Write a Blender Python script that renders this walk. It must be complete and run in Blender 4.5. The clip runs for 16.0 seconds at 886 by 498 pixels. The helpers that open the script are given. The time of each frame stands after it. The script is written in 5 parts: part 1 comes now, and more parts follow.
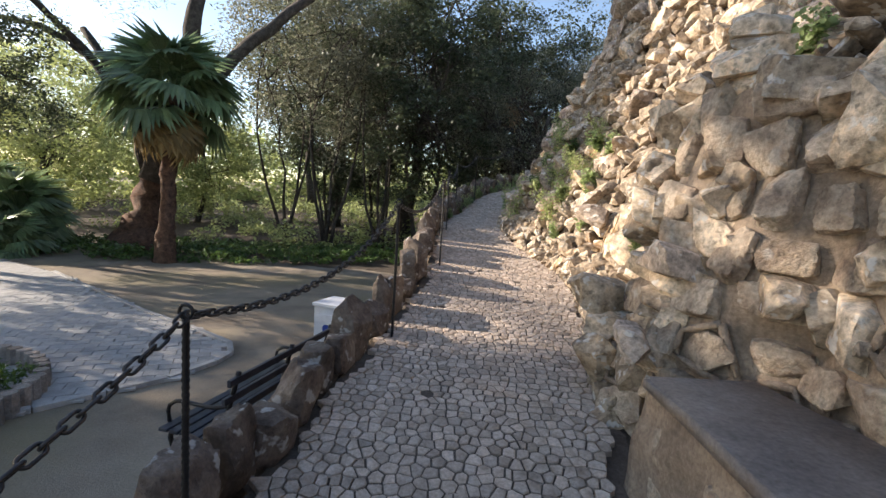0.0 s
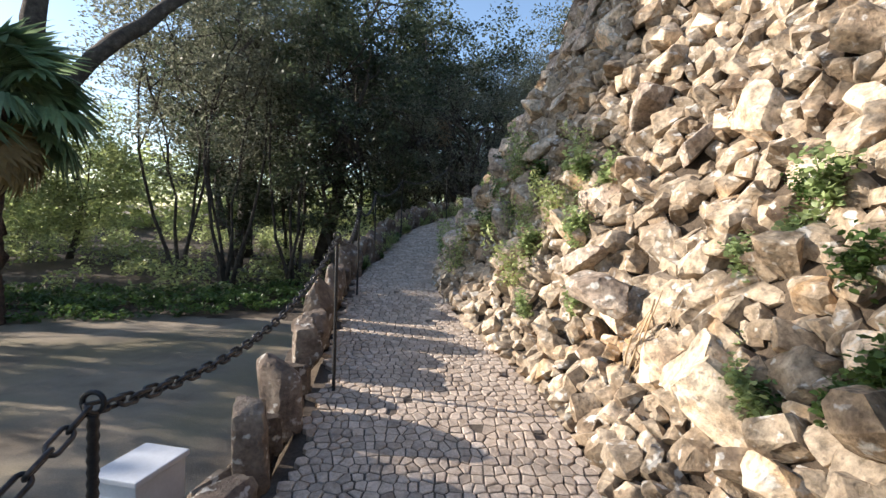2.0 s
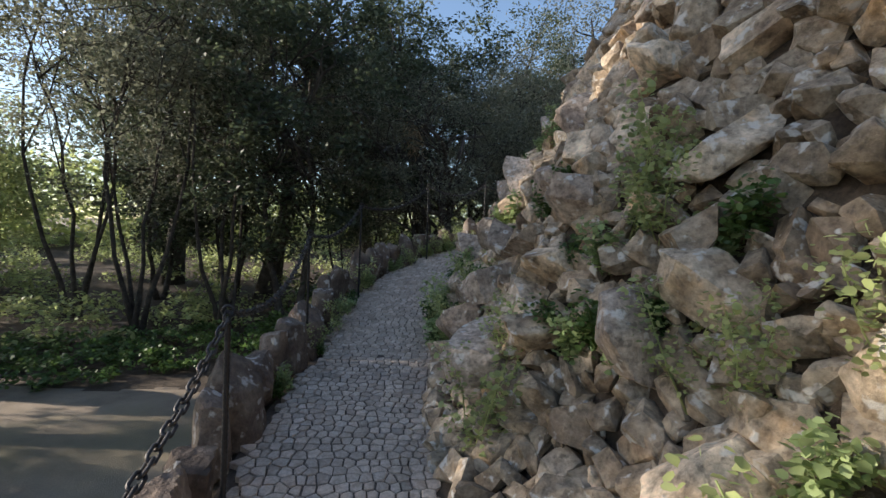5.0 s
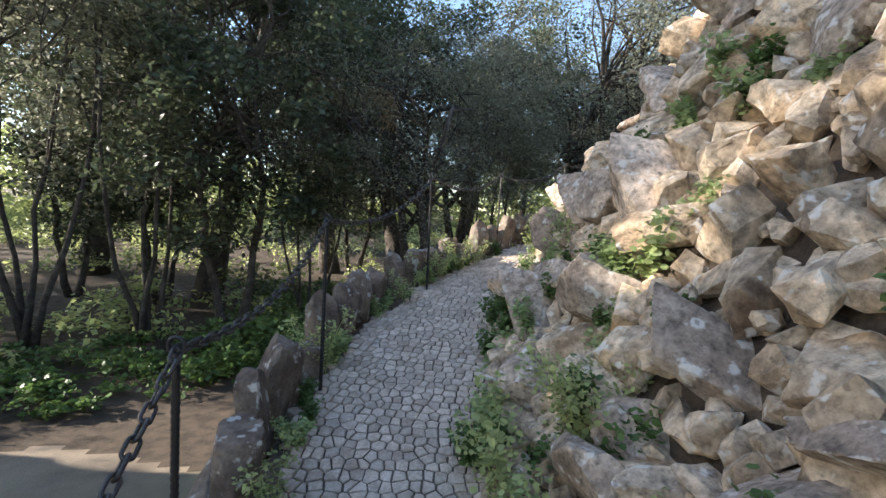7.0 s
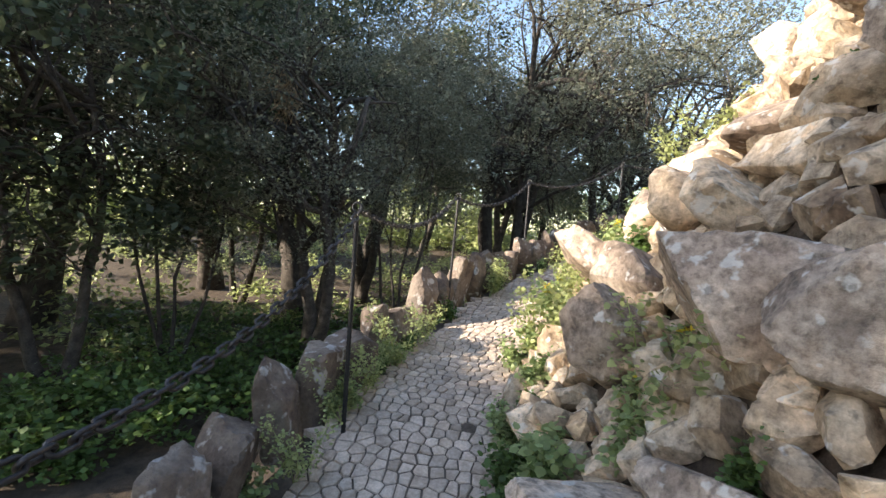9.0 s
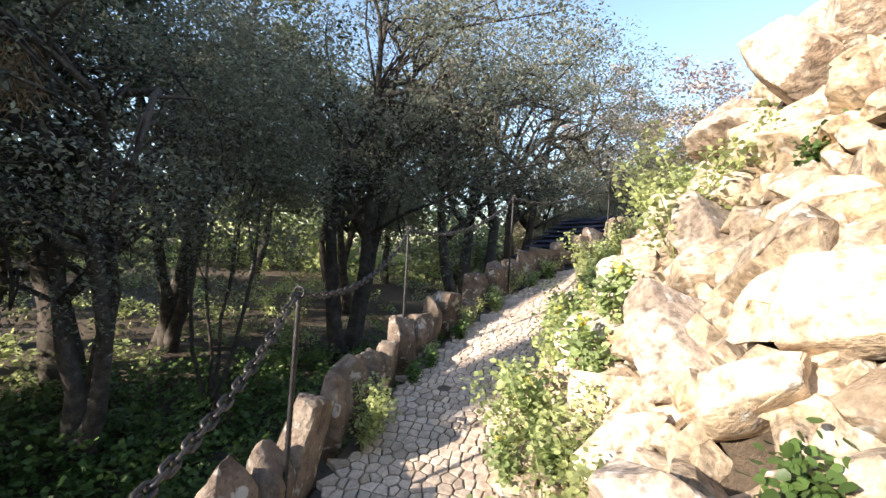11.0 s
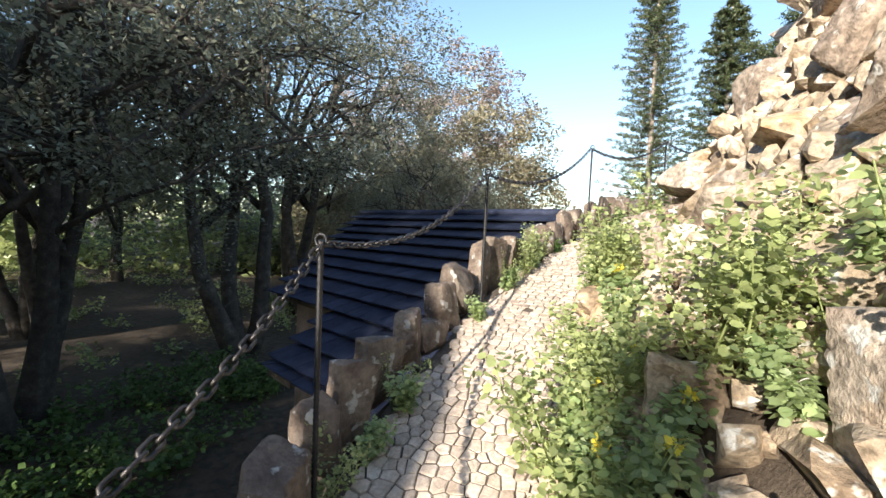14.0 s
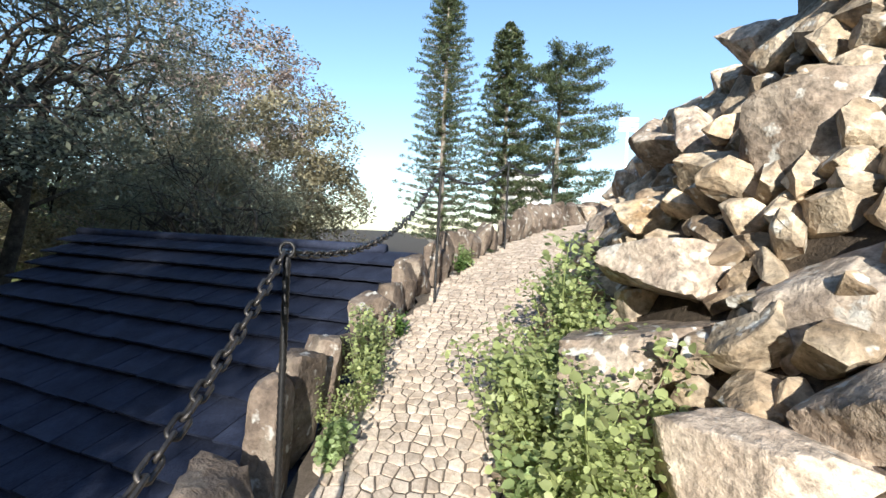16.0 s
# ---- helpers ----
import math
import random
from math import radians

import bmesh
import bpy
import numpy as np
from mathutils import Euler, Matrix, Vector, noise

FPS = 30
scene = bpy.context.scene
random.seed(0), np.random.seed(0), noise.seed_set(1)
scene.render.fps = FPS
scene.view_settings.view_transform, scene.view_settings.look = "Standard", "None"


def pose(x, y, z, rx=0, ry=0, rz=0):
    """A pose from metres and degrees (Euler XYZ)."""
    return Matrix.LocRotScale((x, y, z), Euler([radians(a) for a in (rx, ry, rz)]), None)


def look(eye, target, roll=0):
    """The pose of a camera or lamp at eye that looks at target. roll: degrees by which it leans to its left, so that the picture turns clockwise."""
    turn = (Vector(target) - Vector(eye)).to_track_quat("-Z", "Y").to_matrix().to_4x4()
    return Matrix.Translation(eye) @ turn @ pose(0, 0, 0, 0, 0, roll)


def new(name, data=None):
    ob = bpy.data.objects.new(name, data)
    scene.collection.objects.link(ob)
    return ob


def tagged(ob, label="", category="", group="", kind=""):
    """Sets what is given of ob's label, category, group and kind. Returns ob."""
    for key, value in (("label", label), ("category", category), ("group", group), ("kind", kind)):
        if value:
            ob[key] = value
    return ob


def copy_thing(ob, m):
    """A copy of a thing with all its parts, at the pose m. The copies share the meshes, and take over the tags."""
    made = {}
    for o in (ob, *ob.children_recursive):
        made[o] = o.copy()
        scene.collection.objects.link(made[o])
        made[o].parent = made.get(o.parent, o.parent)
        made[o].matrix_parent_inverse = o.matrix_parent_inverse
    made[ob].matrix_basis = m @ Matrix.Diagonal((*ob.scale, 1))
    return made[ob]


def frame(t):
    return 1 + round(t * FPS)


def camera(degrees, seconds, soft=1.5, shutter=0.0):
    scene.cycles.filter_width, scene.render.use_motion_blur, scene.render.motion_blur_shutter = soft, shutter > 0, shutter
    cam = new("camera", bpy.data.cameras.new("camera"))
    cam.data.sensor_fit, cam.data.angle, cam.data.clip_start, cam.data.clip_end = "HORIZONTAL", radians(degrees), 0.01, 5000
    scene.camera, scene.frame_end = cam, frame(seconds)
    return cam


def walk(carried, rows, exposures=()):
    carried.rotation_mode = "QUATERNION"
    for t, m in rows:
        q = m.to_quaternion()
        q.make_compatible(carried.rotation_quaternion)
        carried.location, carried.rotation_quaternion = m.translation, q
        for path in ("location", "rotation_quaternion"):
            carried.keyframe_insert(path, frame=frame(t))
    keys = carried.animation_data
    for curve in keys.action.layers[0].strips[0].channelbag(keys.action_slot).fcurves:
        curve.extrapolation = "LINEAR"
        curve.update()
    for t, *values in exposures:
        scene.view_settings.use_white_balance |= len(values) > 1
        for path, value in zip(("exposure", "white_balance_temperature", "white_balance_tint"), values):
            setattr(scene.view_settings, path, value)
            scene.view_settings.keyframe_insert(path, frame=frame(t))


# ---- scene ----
cam = camera(87.2, 16.0)
# seconds, x, y, z, yaw, pitch, roll
ROWS = [
    (0.0, 0.000, 0.000, 1.500, 7.51, -5.72, -3.55),
    (0.5, -0.054, 0.596, 1.569, 4.33, -5.79, -3.23),
    (1.0, -0.082, 1.209, 1.662, 0.77, -6.20, -3.24),
    (1.5, -0.072, 1.800, 1.773, 0.13, -5.05, -3.11),
    (2.0, -0.090, 2.408, 1.864, -0.97, -3.13, -2.24),
    (2.5, -0.081, 3.014, 1.946, -4.03, -1.54, -1.79),
    (3.0, -0.145, 3.588, 2.008, -3.24, -0.05, -1.14),
    (3.5, -0.146, 4.126, 2.068, -3.87, 0.73, -0.59),
    (4.0, -0.157, 4.665, 2.145, -3.26, 0.83, -0.86),
    (4.5, -0.205, 5.138, 2.218, -3.89, -0.01, -1.50),
    (4.7, -0.233, 5.293, 2.244, -4.63, -0.58, -1.96),
    (6.8, -0.524, 7.757, 2.633, -8.47, -4.31, -3.54),
    (7.0, -0.517, 7.992, 2.658, -10.14, -3.94, -3.41),
    (7.5, -0.473, 8.591, 2.724, -12.33, -3.18, -4.16),
    (8.0, -0.410, 9.147, 2.796, -15.26, -3.03, -3.94),
    (8.5, -0.360, 9.670, 2.880, -19.44, -2.93, -4.36),
    (9.0, -0.303, 10.158, 2.980, -21.83, -2.86, -4.89),
    (9.2, -0.271, 10.363, 3.025, -23.93, -2.58, -5.17),
    (11.3, 0.621, 12.185, 3.504, -42.86, -0.60, -3.45),
    (11.5, 0.770, 12.383, 3.542, -44.04, -1.01, -3.50),
    (12.0, 1.156, 12.871, 3.638, -52.61, -1.11, -3.25),
    (12.5, 1.579, 13.268, 3.754, -57.68, -1.56, -2.66),
    (13.0, 1.986, 13.606, 3.859, -60.56, -1.97, -1.99),
    (13.5, 2.414, 13.893, 3.963, -63.92, -2.83, -2.37),
    (14.0, 2.849, 14.140, 4.075, -68.02, -2.35, -2.29),
    (14.5, 3.336, 14.363, 4.186, -75.86, -1.03, -1.53),
    (15.0, 3.813, 14.522, 4.334, -81.26, -1.42, -2.30),
    (15.5, 4.250, 14.638, 4.446, -86.13, -1.54, -2.71),
    (16.0, 4.700, 14.728, 4.581, -92.75, -2.06, -2.38),
]
walk(cam, [(t, pose(x, y, z, 90 + pitch, roll, yaw)) for t, x, y, z, yaw, pitch, roll in ROWS],
     [(0.0, 1.28, 6650, 14), (1.5, 1.18, 6200, 12), (3.0, 1.15, 6200, 12), (4.5, 0.9, 6300, 12), (7.0, 1.92, 6300, 12), (8.0, 2.15, 6500, 12), (9.0, 1.95, 6650, 13), (11.5, 1.65, 6450, 12), (12.5, 1.42, 6350, 11), (13.5, 1.4, 6250, 9), (15.0, 1.25, 6000, 8), (16.0, 1.02, 5850, 5)])

# ---- light ----
SUN_EL, SUN_AZ = 20.0, 277.0  # degrees above the horizon; compass bearing with +y as north
world = bpy.data.worlds.new("sky")
scene.world = world
world.use_nodes = True
wn = world.node_tree.nodes
sky = wn.new("ShaderNodeTexSky")
sky.sky_type, sky.sun_disc = "NISHITA", False
sky.sun_elevation, sky.sun_rotation = radians(SUN_EL), radians(SUN_AZ)
sky.air_density, sky.dust_density, sky.ozone_density = 1.0, 0.6, 1.2
wn["Background"].inputs["Strength"].default_value = 0.125
world.node_tree.links.new(sky.outputs[0], wn["Background"].inputs["Color"])
sun = new("sun", bpy.data.lights.new("sun", "SUN"))
sun.data.energy, sun.data.angle, sun.data.color = 5.0, radians(0.55), (1.0, 0.9, 0.76)
sx, sy = math.sin(radians(SUN_AZ)), math.cos(radians(SUN_AZ))
sun.matrix_world = look((sx * 50, sy * 50, 50 * math.tan(radians(SUN_EL))), (0, 0, 0))

rng = np.random.default_rng(7)
rnd = random.Random(11)


# ---- materials ----
def mat(name, ramp, scale=3.0, rough=0.85, bump=0.3, detail=(30.0, 0.25), coords="Object", vary=0.25, spots=None,
        metallic=0.0, translucent=0.0, per="object", spec=0.3):
    """A surface with two scales of colour variation and fine relief. ramp: (position, colour) stops."""
    m = bpy.data.materials.new(name)
    m.use_nodes = True
    nt = m.node_tree
    n, l = nt.nodes, nt.links
    bs = n["Principled BSDF"]
    tc = n.new("ShaderNodeTexCoord")
    inf = n.new("ShaderNodeObjectInfo")
    geo = n.new("ShaderNodeNewGeometry")
    rand = geo.outputs["Random Per Island"] if per == "island" else inf.outputs["Random"]
    off = n.new("ShaderNodeVectorMath")
    off.operation = "MULTIPLY_ADD"
    comb = n.new("ShaderNodeCombineXYZ")
    for i in range(3):
        l.new(rand, comb.inputs[i])
    l.new(comb.outputs[0], off.inputs[0])
    off.inputs[1].default_value = (37.0, 91.0, 53.0)
    l.new(geo.outputs["Position"] if coords == "World" else tc.outputs[coords], off.inputs[2])
    big = n.new("ShaderNodeTexNoise")
    big.inputs["Scale"].default_value, big.inputs["Detail"].default_value, big.inputs["Roughness"].default_value = scale, 5, 0.62
    l.new(off.outputs[0], big.inputs["Vector"])
    fine = n.new("ShaderNodeTexNoise")
    fine.inputs["Scale"].default_value, fine.inputs["Detail"].default_value, fine.inputs["Roughness"].default_value = detail[0], 4, 0.7
    l.new(off.outputs[0], fine.inputs["Vector"])
    cr = n.new("ShaderNodeValToRGB")
    el = cr.color_ramp.elements
    while len(el) < len(ramp):
        el.new(0.5)
    for e, (p, c) in zip(el, ramp):
        e.position, e.color = p, (*c, 1)
    l.new(big.outputs["Fac"], cr.inputs["Fac"])
    # brightness: fine grain and piece-by-piece change
    mr = n.new("ShaderNodeMapRange")
    mr.inputs["From Min"].default_value, mr.inputs["From Max"].default_value = 0.3, 0.7
    mr.inputs["To Min"].default_value, mr.inputs["To Max"].default_value = 1 - detail[1], 1 + detail[1]
    l.new(fine.outputs["Fac"], mr.inputs["Value"])
    mv = n.new("ShaderNodeMapRange")
    mv.inputs["To Min"].default_value, mv.inputs["To Max"].default_value = 1 - vary, 1 + vary
    l.new(rand, mv.inputs["Value"])
    mul = n.new("ShaderNodeMath")
    mul.operation = "MULTIPLY"
    l.new(mr.outputs[0], mul.inputs[0])
    l.new(mv.outputs[0], mul.inputs[1])
    hsv = n.new("ShaderNodeHueSaturation")
    l.new(cr.outputs[0], hsv.inputs["Color"])
    l.new(mul.outputs[0], hsv.inputs["Value"])
    colour = hsv.outputs[0]
    for sc, lo, hi, c, amount in spots or ():
        sn = n.new("ShaderNodeTexNoise")
        sn.inputs["Scale"].default_value, sn.inputs["Detail"].default_value = sc, 3
        l.new(off.outputs[0], sn.inputs["Vector"])
        sr = n.new("ShaderNodeMapRange")
        sr.inputs["From Min"].default_value, sr.inputs["From Max"].default_value = lo, hi
        sr.inputs["To Max"].default_value = amount
        l.new(sn.outputs["Fac"], sr.inputs["Value"])
        mx = n.new("ShaderNodeMix")
        mx.data_type = "RGBA"
        l.new(sr.outputs[0], mx.inputs[0])
        l.new(colour, mx.inputs[6])
        mx.inputs[7].default_value = (*c, 1)
        colour = mx.outputs[2]
    l.new(colour, bs.inputs["Base Color"])
    bs.inputs["Roughness"].default_value = rough
    bs.inputs["Metallic"].default_value = metallic
    bs.inputs["Specular IOR Level"].default_value = spec
    if bump:
        add = n.new("ShaderNodeMath")
        add.operation = "MULTIPLY_ADD"
        l.new(big.outputs["Fac"], add.inputs[0])
        add.inputs[1].default_value = 0.7
        l.new(fine.outputs["Fac"], add.inputs[2])
        bp = n.new("ShaderNodeBump")
        bp.inputs["Strength"].default_value = bump
        bp.inputs["Distance"].default_value = 0.028
        l.new(add.outputs[0], bp.inputs["Height"])
        l.new(bp.outputs[0], bs.inputs["Normal"])
    if translucent:
        tr = n.new("ShaderNodeBsdfTranslucent")
        l.new(colour, tr.inputs["Color"])
        ms = n.new("ShaderNodeMixShader")
        ms.inputs[0].default_value = translucent
        l.new(bs.outputs[0], ms.inputs[1])
        l.new(tr.outputs[0], ms.inputs[2])
        l.new(ms.outputs[0], n["Material Output"].inputs["Surface"])
    return m


LICHEN = ((14.0, 0.6, 0.66, (0.68, 0.66, 0.61), 0.7), (6.0, 0.6, 0.72, (0.12, 0.09, 0.07), 0.5), (26.0, 0.6, 0.68, (0.1, 0.08, 0.065), 0.55))
M_ROCK = mat("limestone", [(0.28, (0.16, 0.105, 0.068)), (0.42, (0.36, 0.268, 0.178)), (0.56, (0.54, 0.44, 0.325)), (0.74, (0.49, 0.3, 0.14))],
             2.6, 0.9, 0.55, (18.0, 0.6), "World", vary=0.36, spots=LICHEN)
M_BOULDER = mat("weathered limestone", [(0.28, (0.17, 0.122, 0.09)), (0.43, (0.33, 0.255, 0.195)), (0.58, (0.48, 0.395, 0.315)), (0.76, (0.44, 0.29, 0.17))],
                2.4, 0.9, 0.5, (22.0, 0.6), "World", vary=0.26, spots=LICHEN)
M_EDGE = mat("dark weathered stone", [(0.3, (0.065, 0.048, 0.038)), (0.5, (0.165, 0.125, 0.097)), (0.7, (0.26, 0.215, 0.17))],
             5.0, 0.92, 0.7, (36.0, 0.3), "World", vary=0.2, spots=((13.0, 0.6, 0.66, (0.55, 0.53, 0.49), 0.7), (6.0, 0.58, 0.7, (0.07, 0.055, 0.045), 0.6)))
M_COBBLE = mat("cobble limestone", [(0.3, (0.34, 0.265, 0.2)), (0.5, (0.49, 0.395, 0.315)), (0.7, (0.59, 0.495, 0.41))],
               9.0, 0.85, 0.4, (60.0, 0.25), vary=0.19, spec=0.15)
M_COBBLE_JOINED = mat("cobble limestone far", [(0.3, (0.34, 0.265, 0.2)), (0.5, (0.49, 0.395, 0.315)), (0.7, (0.59, 0.495, 0.41))],
                      9.0, 0.85, 0.4, (60.0, 0.25), vary=0.19, per="island", spec=0.15)
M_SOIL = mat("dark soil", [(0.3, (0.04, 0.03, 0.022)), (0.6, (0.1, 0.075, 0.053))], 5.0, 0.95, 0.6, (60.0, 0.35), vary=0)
M_GROUND = mat("packed earth", [(0.3, (0.165, 0.13, 0.094)), (0.5, (0.275, 0.222, 0.163)), (0.7, (0.365, 0.298, 0.224))], 0.7, 0.95, 0.5, (45.0, 0.18), vary=0,
               spots=((0.35, 0.52, 0.66, (0.19, 0.16, 0.08), 0.6),))
M_MORTAR = mat("lime mortar", [(0.3, (0.2, 0.15, 0.11)), (0.7, (0.36, 0.28, 0.205))], 5.0, 0.95, 0.5, (40.0, 0.25), vary=0)
M_MASON = mat("brown wall stone", [(0.3, (0.16, 0.115, 0.085)), (0.46, (0.36, 0.275, 0.2)), (0.62, (0.48, 0.395, 0.3)), (0.75, (0.42, 0.27, 0.15))],
              5.0, 0.92, 0.9, (34.0, 0.4), "World", vary=0.22, spots=((8.0, 0.62, 0.7, (0.5, 0.47, 0.42), 0.5),))
M_JOINT = mat("earthy joint sand", [(0.3, (0.075, 0.058, 0.045)), (0.7, (0.15, 0.12, 0.095))], 6.0, 0.95, 0.3, (60.0, 0.3), vary=0)
M_SLAB = mat("smooth cement", [(0.3, (0.17, 0.14, 0.12)), (0.7, (0.31, 0.265, 0.23))], 3.0, 0.75, 0.3, (40.0, 0.25), vary=0)
M_IRON = mat("black painted iron", [(0.3, (0.012, 0.012, 0.014)), (0.7, (0.03, 0.028, 0.028))], 30.0, 0.45, 0.2, (120.0, 0.3), metallic=0.4, vary=0.1, spec=0.5)
M_CHAIN = mat("dark iron chain", [(0.3, (0.03, 0.028, 0.028)), (0.6, (0.07, 0.062, 0.058)), (0.8, (0.12, 0.08, 0.06))], 40.0, 0.4, 0.2, (150.0, 0.3), metallic=0.6, vary=0.2, spec=0.5)
M_BARK = mat("grey bark", [(0.3, (0.035, 0.028, 0.024)), (0.55, (0.08, 0.067, 0.055)), (0.75, (0.15, 0.13, 0.11))], 6.0, 0.95, 0.9, (40.0, 0.35))
M_BARK_PALE = mat("pale bark", [(0.3, (0.16, 0.13, 0.11)), (0.6, (0.34, 0.29, 0.25))], 6.0, 0.95, 0.7, (40.0, 0.3))
M_BARK_RED = mat("fibrous palm bark", [(0.3, (0.045, 0.025, 0.018)), (0.6, (0.15, 0.085, 0.055)), (0.8, (0.22, 0.14, 0.09))], 8.0, 0.95, 1.0, (50.0, 0.4))


def leafmat(name, dark, light, tr=0.35, rough=0.45, spec=0.4):
    return mat(name, [(0.3, dark), (0.7, light)], 0.6, rough, 0.0, (4.0, 0.25), vary=0.35, translucent=tr, per="island", spec=spec)


M_OAK = leafmat("dark oak leaves", (0.04, 0.056, 0.032), (0.12, 0.142, 0.078), 0.5, 0.45, 0.5)
M_OLIVE = leafmat("olive leaves", (0.125, 0.13, 0.088), (0.29, 0.295, 0.21), 0.45, 0.5, 0.35)
M_GREEN = leafmat("fresh green leaves", (0.06, 0.11, 0.02), (0.14, 0.22, 0.04), 0.4)
# on trees, undergrowth and far woods this pale tone carries sunlight in the colour
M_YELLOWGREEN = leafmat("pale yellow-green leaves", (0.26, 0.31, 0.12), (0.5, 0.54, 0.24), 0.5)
M_IVY = leafmat("ivy leaves", (0.05, 0.095, 0.025), (0.14, 0.22, 0.06), 0.35)
M_WEED = leafmat("weed leaves", (0.22, 0.3, 0.12), (0.45, 0.53, 0.25), 0.5)
M_DRYLEAF = leafmat("pale dry foliage", (0.22, 0.19, 0.12), (0.36, 0.32, 0.2), 0.4)
M_PINK = leafmat("greyish pink twigs", (0.26, 0.2, 0.17), (0.42, 0.34, 0.3), 0.4)
M_CONIFER = leafmat("conifer needles", (0.05, 0.078, 0.04), (0.15, 0.165, 0.075), 0.3)
M_PALM = leafmat("palm fronds", (0.13, 0.2, 0.1), (0.28, 0.37, 0.2), 0.45, 0.35, 0.5)
M_PALMDRY = leafmat("dry palm fronds", (0.2, 0.13, 0.05), (0.34, 0.25, 0.11), 0.3, 0.6)
M_SLATE = mat("dark slate tile", [(0.3, (0.016, 0.019, 0.034)), (0.7, (0.036, 0.042, 0.07))], 5.0, 0.7, 0.3, (60.0, 0.3), vary=0.2, spec=0.12)
M_PAVER = mat("grey paving brick", [(0.3, (0.3, 0.29, 0.27)), (0.7, (0.43, 0.41, 0.39))], 8.0, 0.85, 0.2, (60.0, 0.15), vary=0.12)
M_WHITE = mat("pale grey painted metal", [(0.3, (0.5, 0.52, 0.56)), (0.7, (0.6, 0.62, 0.66))], 4.0, 0.5, 0.05, (40.0, 0.06), vary=0)
M_BENCH = mat("dark grey painted slats", [(0.3, (0.02, 0.022, 0.03)), (0.7, (0.045, 0.048, 0.062))], 6.0, 0.4, 0.1, (60.0, 0.2), vary=0.15)
M_PLASTER = mat("pale plaster", [(0.3, (0.6, 0.58, 0.55)), (0.7, (0.72, 0.7, 0.67))], 0.5, 0.9, 0.1, (10.0, 0.08), vary=0)
M_HUT = mat("brown rendered wall", [(0.3, (0.13, 0.1, 0.08)), (0.7, (0.25, 0.2, 0.16))], 3.0, 0.95, 0.3, (30.0, 0.2), vary=0)
M_BLUE = mat("blue enamel", [(0.3, (0.02, 0.05, 0.25)), (0.7, (0.03, 0.07, 0.32))], 9.0, 0.4, 0.0, (60.0, 0.1), vary=0)
M_STRAW = leafmat("dry stalks", (0.25, 0.17, 0.09), (0.45, 0.33, 0.2), 0.2)
M_FLOWER = leafmat("yellow petals", (0.7, 0.55, 0.05), (0.85, 0.75, 0.12), 0.3)
M_GLASS = mat("dark window", [(0.3, (0.12, 0.13, 0.15)), (0.7, (0.2, 0.21, 0.24))], 2.0, 0.3, 0.0, (20.0, 0.1), vary=0.2)


# ---- mesh helpers ----
def mesh_object(name, verts, faces, material, smooth=False, parent=None, label=""):
    me = bpy.data.meshes.new(name)
    me.from_pydata([tuple(v) for v in verts] if not isinstance(verts, np.ndarray) else verts.tolist(), [], faces if isinstance(faces, list) else faces.tolist())
    me.materials.append(material)
    if smooth:
        me.polygons.foreach_set("use_smooth", np.ones(len(me.polygons), dtype=bool))
    me.update()
    ob = new(name, me)
    if parent:
        ob.parent = parent
    return tagged(ob, label) if label else ob


def part(name, bm, material, parent=None, label="", smooth=False):
    me = bpy.data.meshes.new(name)
    for f in bm.faces:
        f.smooth = smooth
    bm.to_mesh(me)
    bm.free()
    me.materials.append(material)
    ob = new(name, me)
    if parent:
        ob.parent = parent
    return tagged(ob, label) if label else ob


def empty(name, x, y, z, label, category, group="", kind=""):
    ob = new(name)
    ob.empty_display_size = 0.1
    ob.matrix_world = pose(x, y, z)
    return tagged(ob, label, category, group, kind)


def box_bm(sx_, sy_, sz_, at=(0, 0, 0), bevel=0.01):
    bm = bmesh.new()
    bmesh.ops.create_cube(bm, size=1.0, matrix=Matrix.Translation(at) @ Matrix.Diagonal((sx_, sy_, sz_, 1)))
    if bevel:
        bmesh.ops.bevel(bm, geom=bm.edges[:], offset=bevel, segments=2, affect="EDGES", profile=0.6)
    return bm


def tube_data(points, radii, sides=7, wobble=0.0):
    """Vertices and faces of a tapered tube along points."""
    pts = [Vector(p) for p in points]
    vs, fs = [], []
    up = Vector((0.13, 0.27, 0.95))
    for i, p in enumerate(pts):
        d = (pts[min(i + 1, len(pts) - 1)] - pts[max(i - 1, 0)]).normalized()
        a = d.cross(up)
        if a.length < 0.05:
            a = d.cross(Vector((1, 0, 0)))
        a.normalize()
        b = d.cross(a)
        for k in range(sides):
            w = 2 * math.pi * k / sides
            r = radii[i] * (1 + wobble * noise.noise(p * 3 + Vector((k * 1.7, 0, 0))))
            vs.append(p + (a * math.cos(w) + b * math.sin(w)) * r)
    for i in range(len(pts) - 1):
        for k in range(sides):
            fs.append((i * sides + k, i * sides + (k + 1) % sides, (i + 1) * sides + (k + 1) % sides, (i + 1) * sides + k))
    fs.append(tuple(range(sides))[::-1])
    fs.append(tuple((len(pts) - 1) * sides + k for k in range(sides)))
    return [tuple(v) for v in vs], fs


def merge(chunks):
    vs, fs = [], []
    for v, f in chunks:
        o = len(vs)
        vs += v
        fs += [tuple(i + o for i in q) for q in f]
    return vs, fs


